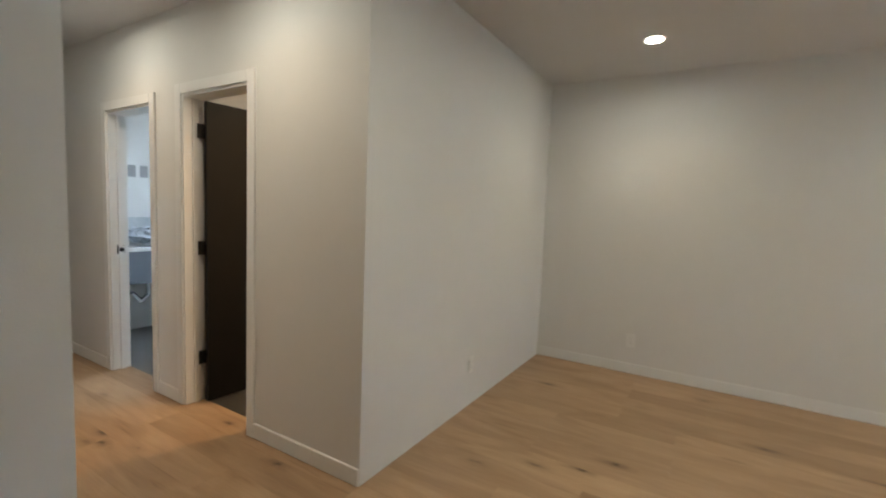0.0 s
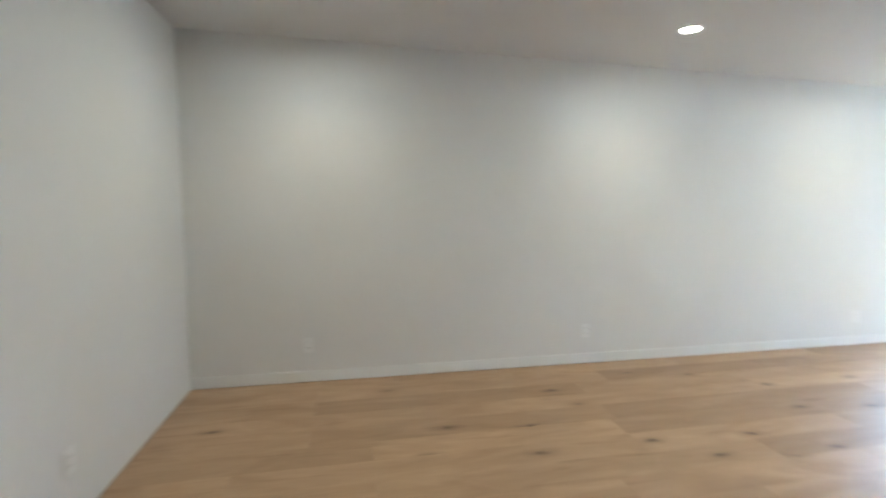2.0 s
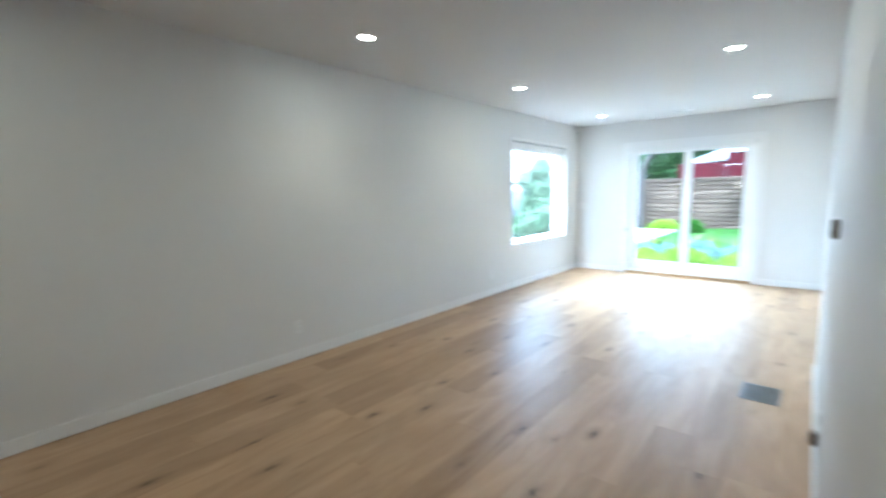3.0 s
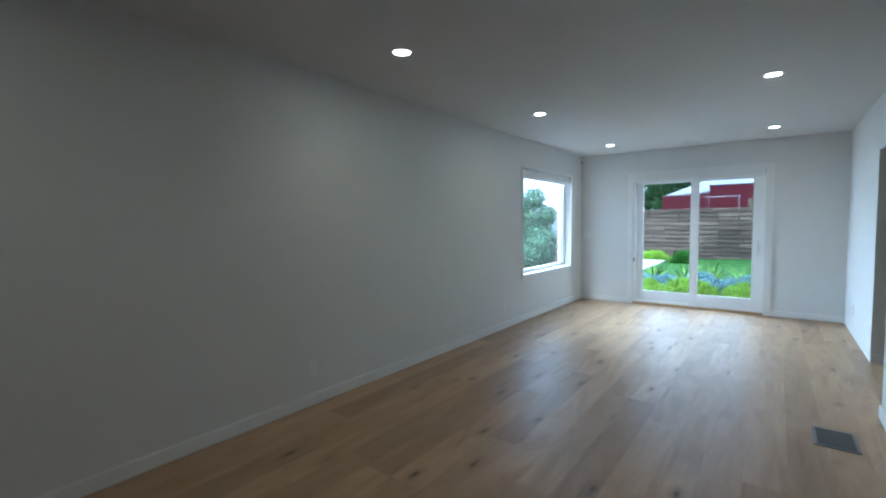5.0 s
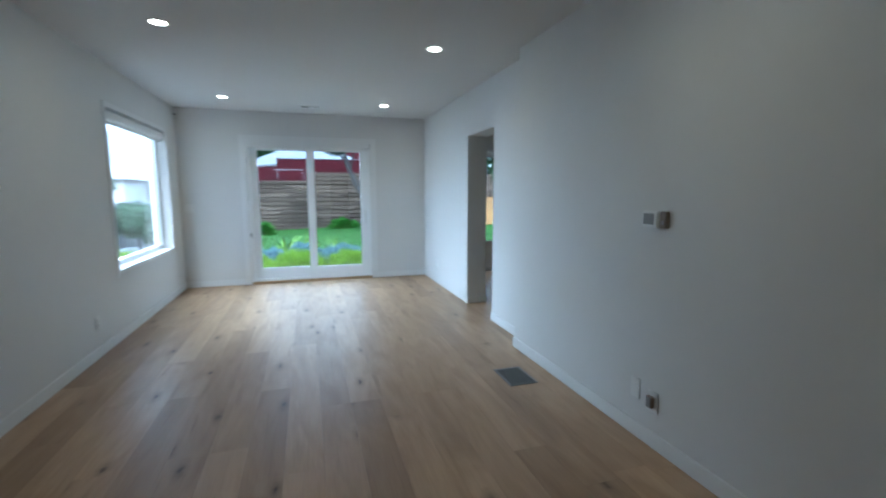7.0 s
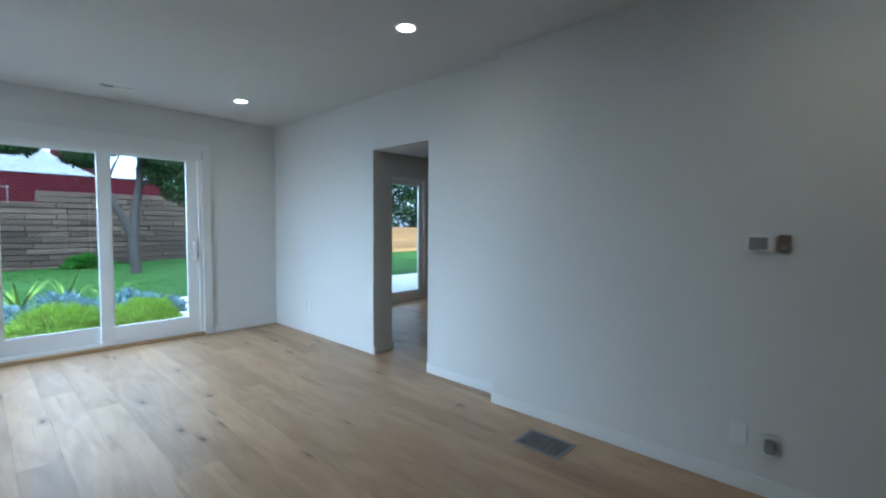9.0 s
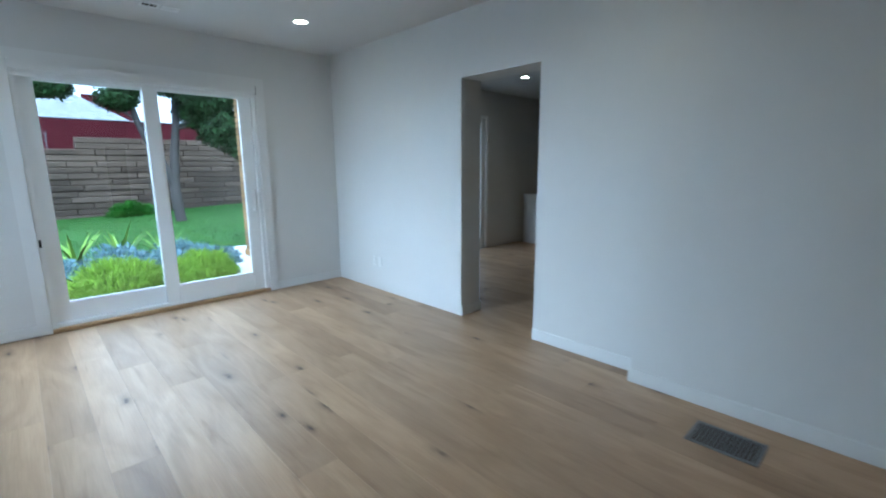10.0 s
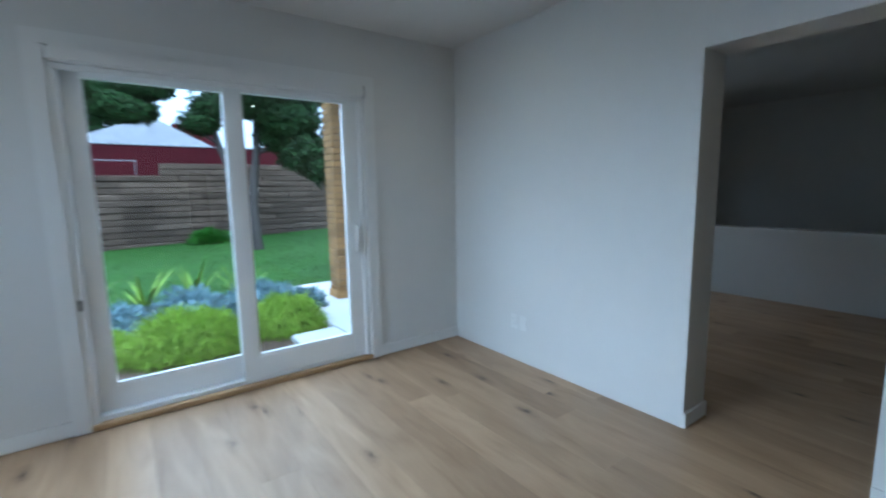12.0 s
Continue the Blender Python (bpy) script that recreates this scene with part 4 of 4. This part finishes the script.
for i, (x, w) in enumerate(((9.6, 1.5), (12.6, 1.7), (16.0, 1.9))):
    tree("boundary_tree", (x, 20.6, -0.1),
         [([(x, 20.6, -0.1), (x + 0.05, 20.6, 1.4), (x - 0.1, 20.6, 3.4)], 0.12, 0.05)],
         [(x, 20.6, 2.2, w, 0.9, 1.1), (x - 0.7, 20.5, 3.3, w, 0.9, 1.0), (x + 0.8, 20.6, 1.4, w * 0.8, 0.8, 0.9), (x + 0.3, 20.7, 4.2, w * 0.9, 0.9, 0.8)],
         9000, 0.08, LEAF, "dark leafy tree behind the cedar fence", 110 + i, "trees behind the cedar fence")

# west side garden, seen through the window
tree("hedge_tree", (-3.1, 14.5, -0.09),
     [([(-3.1, 14.5, -0.09), (-3.1, 14.5, 1.0), (-3.0, 14.4, 1.9)], 0.07, 0.03), ([(-3.1, 14.5, 0.8), (-3.4, 14.6, 1.6)], 0.04, 0.02), ([(-2.9, 14.5, -0.09), (-2.7, 14.5, 1.2)], 0.03, 0.015)],
     [(-3.0, 14.5, 1.5, 0.5, 0.5, 0.5), (-3.4, 14.8, 1.1, 0.5, 0.5, 0.5), (-3.0, 14.4, 2.05, 0.34, 0.34, 0.36), (-2.75, 14.3, 1.0, 0.42, 0.45, 0.35), (-3.3, 14.6, 0.55, 0.6, 0.5, 0.5), (-2.62, 14.5, 1.55, 0.3, 0.35, 0.3), (-3.5, 14.5, 1.75, 0.4, 0.4, 0.35), (-2.8, 14.6, 0.4, 0.45, 0.5, 0.4)], 15000, 0.035, LEAFPALE, "airy grey-green shrub tree outside the window", 104)
tree("hedge_shrub", (-2.0, 14.7, -0.09),
     [([(-2.0, 14.7, -0.09), (-2.05, 14.7, 0.5), (-2.1, 14.7, 0.9)], 0.03, 0.012)],
     [(-2.1, 14.7, 0.75, 0.42, 0.4, 0.42), (-1.75, 14.8, 0.55, 0.3, 0.35, 0.4)], 6500, 0.035, LEAFPALE, "grey-green hedge shrub outside the window", 105)
for i, (x, y, k) in enumerate(((-2.5, 13.0, 0.9), (-3.9, 15.6, 1.3), (-4.1, 13.2, 1.1))):
    tree("hedge_shrub", (x, y, -0.09),
         [([(x, y, -0.09), (x - 0.04, y, 0.4 * k), (x - 0.08, y, 0.9 * k)], 0.03, 0.012)],
         [(x, y, 0.55 * k, 0.5, 0.45, 0.45 * k), (x + 0.2, y + 0.15, 0.85 * k, 0.34, 0.35, 0.34 * k), (x - 0.3, y, 0.35 * k, 0.38, 0.4, 0.3 * k)],
         6500, 0.033, LEAFPALE, "grey-green hedge shrub outside the window", 115 + i)
for i, (x, y) in enumerate(((-1.1, 11.2), (-1.5, 12.2), (-0.9, 12.6))):
    leafy("lime_bush", x, y, G0, "low lime-green bush below the window", "bush", spray(120 + i, x, y, G0, 0.4, 0.4, 0.4, 2600, 0.1, 0.005), LIME, "lime bushes")
fe = thing("side_fence", -4.6, 14, -0.09, "pale grey board fence along the side garden", "fence")
fb = shared_box("board", 0.02, 0.145, 1.55, FENCEPALE, 0.003)
for i in range(90):
    piece("board", fb, fe, pose(-4.6, 7.0 + i * 0.15, 0.69))
gs = thing("garden_screen", -1.7, 15.7, -0.09, "low pale board screen behind the hedge", "fence")
gb = shared_box("board", 0.145, 0.02, 1.2, FENCEPALE, 0.003)
for i in range(14):
    piece("board", gb, gs, pose(-2.85 + i * 0.15, 15.7, 0.51))
pc = thing("cedar_fence", 9.5, 19.0, -0.09, "orange-brown cedar fence beyond the patio", "fence")
cbm = shared_box("board", 2.4, 0.02, 0.14, FENCEORANGE, 0.003)
for c in range(5):
    for r in range(8):
        piece("board", cbm, pc, pose(9.2 + c * 2.41, 18.6, 0.0 + r * 0.148 + 0.07))


def far_house(x, y, w, d, h):
    f = thing("house", x, y, -0.1, "pale far house with a grey hipped roof", "house", "far houses")
    part("wall", boxes((x - w / 2, x + w / 2, y - d / 2, y + d / 2, -0.1, h)), STUCCO, f)
    bm = bmesh.new()
    o = 0.4
    v = [bm.verts.new(p) for p in ((x - w / 2 - o, y - d / 2 - o, h), (x + w / 2 + o, y - d / 2 - o, h), (x + w / 2 + o, y + d / 2 + o, h), (x - w / 2 - o, y + d / 2 + o, h), (x - w / 6, y, h + d * 0.28), (x + w / 6, y, h + d * 0.28))]
    for q in ((0, 1, 5, 4), (1, 2, 5), (2, 3, 4, 5), (3, 0, 4), (3, 2, 1, 0)):
        bm.faces.new([v[i] for i in q])
    part("roof", bm, FARROOF, f)
    for i in (-1, 1):
        wn_ = part("window", boxes((x + i * w / 4 - 0.5, x + i * w / 4 + 0.5, y - d / 2 - 0.03, y - d / 2 + 0.02, h - 1.6, h - 0.5)), TRIM, f)
        part("pane", boxes((x + i * w / 4 - 0.43, x + i * w / 4 + 0.43, y - d / 2 - 0.04, y - d / 2 - 0.032, h - 1.53, h - 0.57)), GREYPLASTIC, wn_)


far_house(-18, 52, 9, 7, 2.6)
far_house(-32, 60, 10, 8, 2.8)
far_house(-9, 58, 8, 7, 2.4)

# ---- floor planks ----
PW = 0.19
rs = np.random.RandomState(21)
plank_mesh = {}


def plank(x0, x1, y0, y1):
    key = (round(x1 - x0, 3), round(y1 - y0, 2))
    if key not in plank_mesh:
        plank_mesh[key] = shared_box("plank", key[0] - 0.0004, key[1] - 0.0004, 0.016, OAK, 0.0005)
    piece("plank", plank_mesh[key], floor, pose((x0 + x1) / 2, (y0 + y1) / 2, -0.008))


def plank_field(x0, x1, y0, y1):
    n = math.ceil((x1 - x0) / PW - 1e-6)
    for i in range(n):
        a, b = x0 + i * PW, min(x0 + (i + 1) * PW, x1)
        if b - a < 0.02:
            continue
        y = y0
        step = round(rs.choice([0.55, 0.9, 1.25, 1.6, 2.0]), 2)
        while y < y1 - 1e-6:
            e = min(y + step, y1)
            if y1 - e < 0.35:
                e = y1
            plank(a, b, y, e)
            y, step = e, round(rs.choice([1.5, 1.9, 2.2]), 2)


plank_field(0.0, 3.51, 1.18, 10.0)
plank_field(2.37, 3.57, -2.24, 1.18)
plank_field(3.51, 5.2, 1.18, 2.965)
plank_field(3.51, 7.05, 4.52, 10.0)
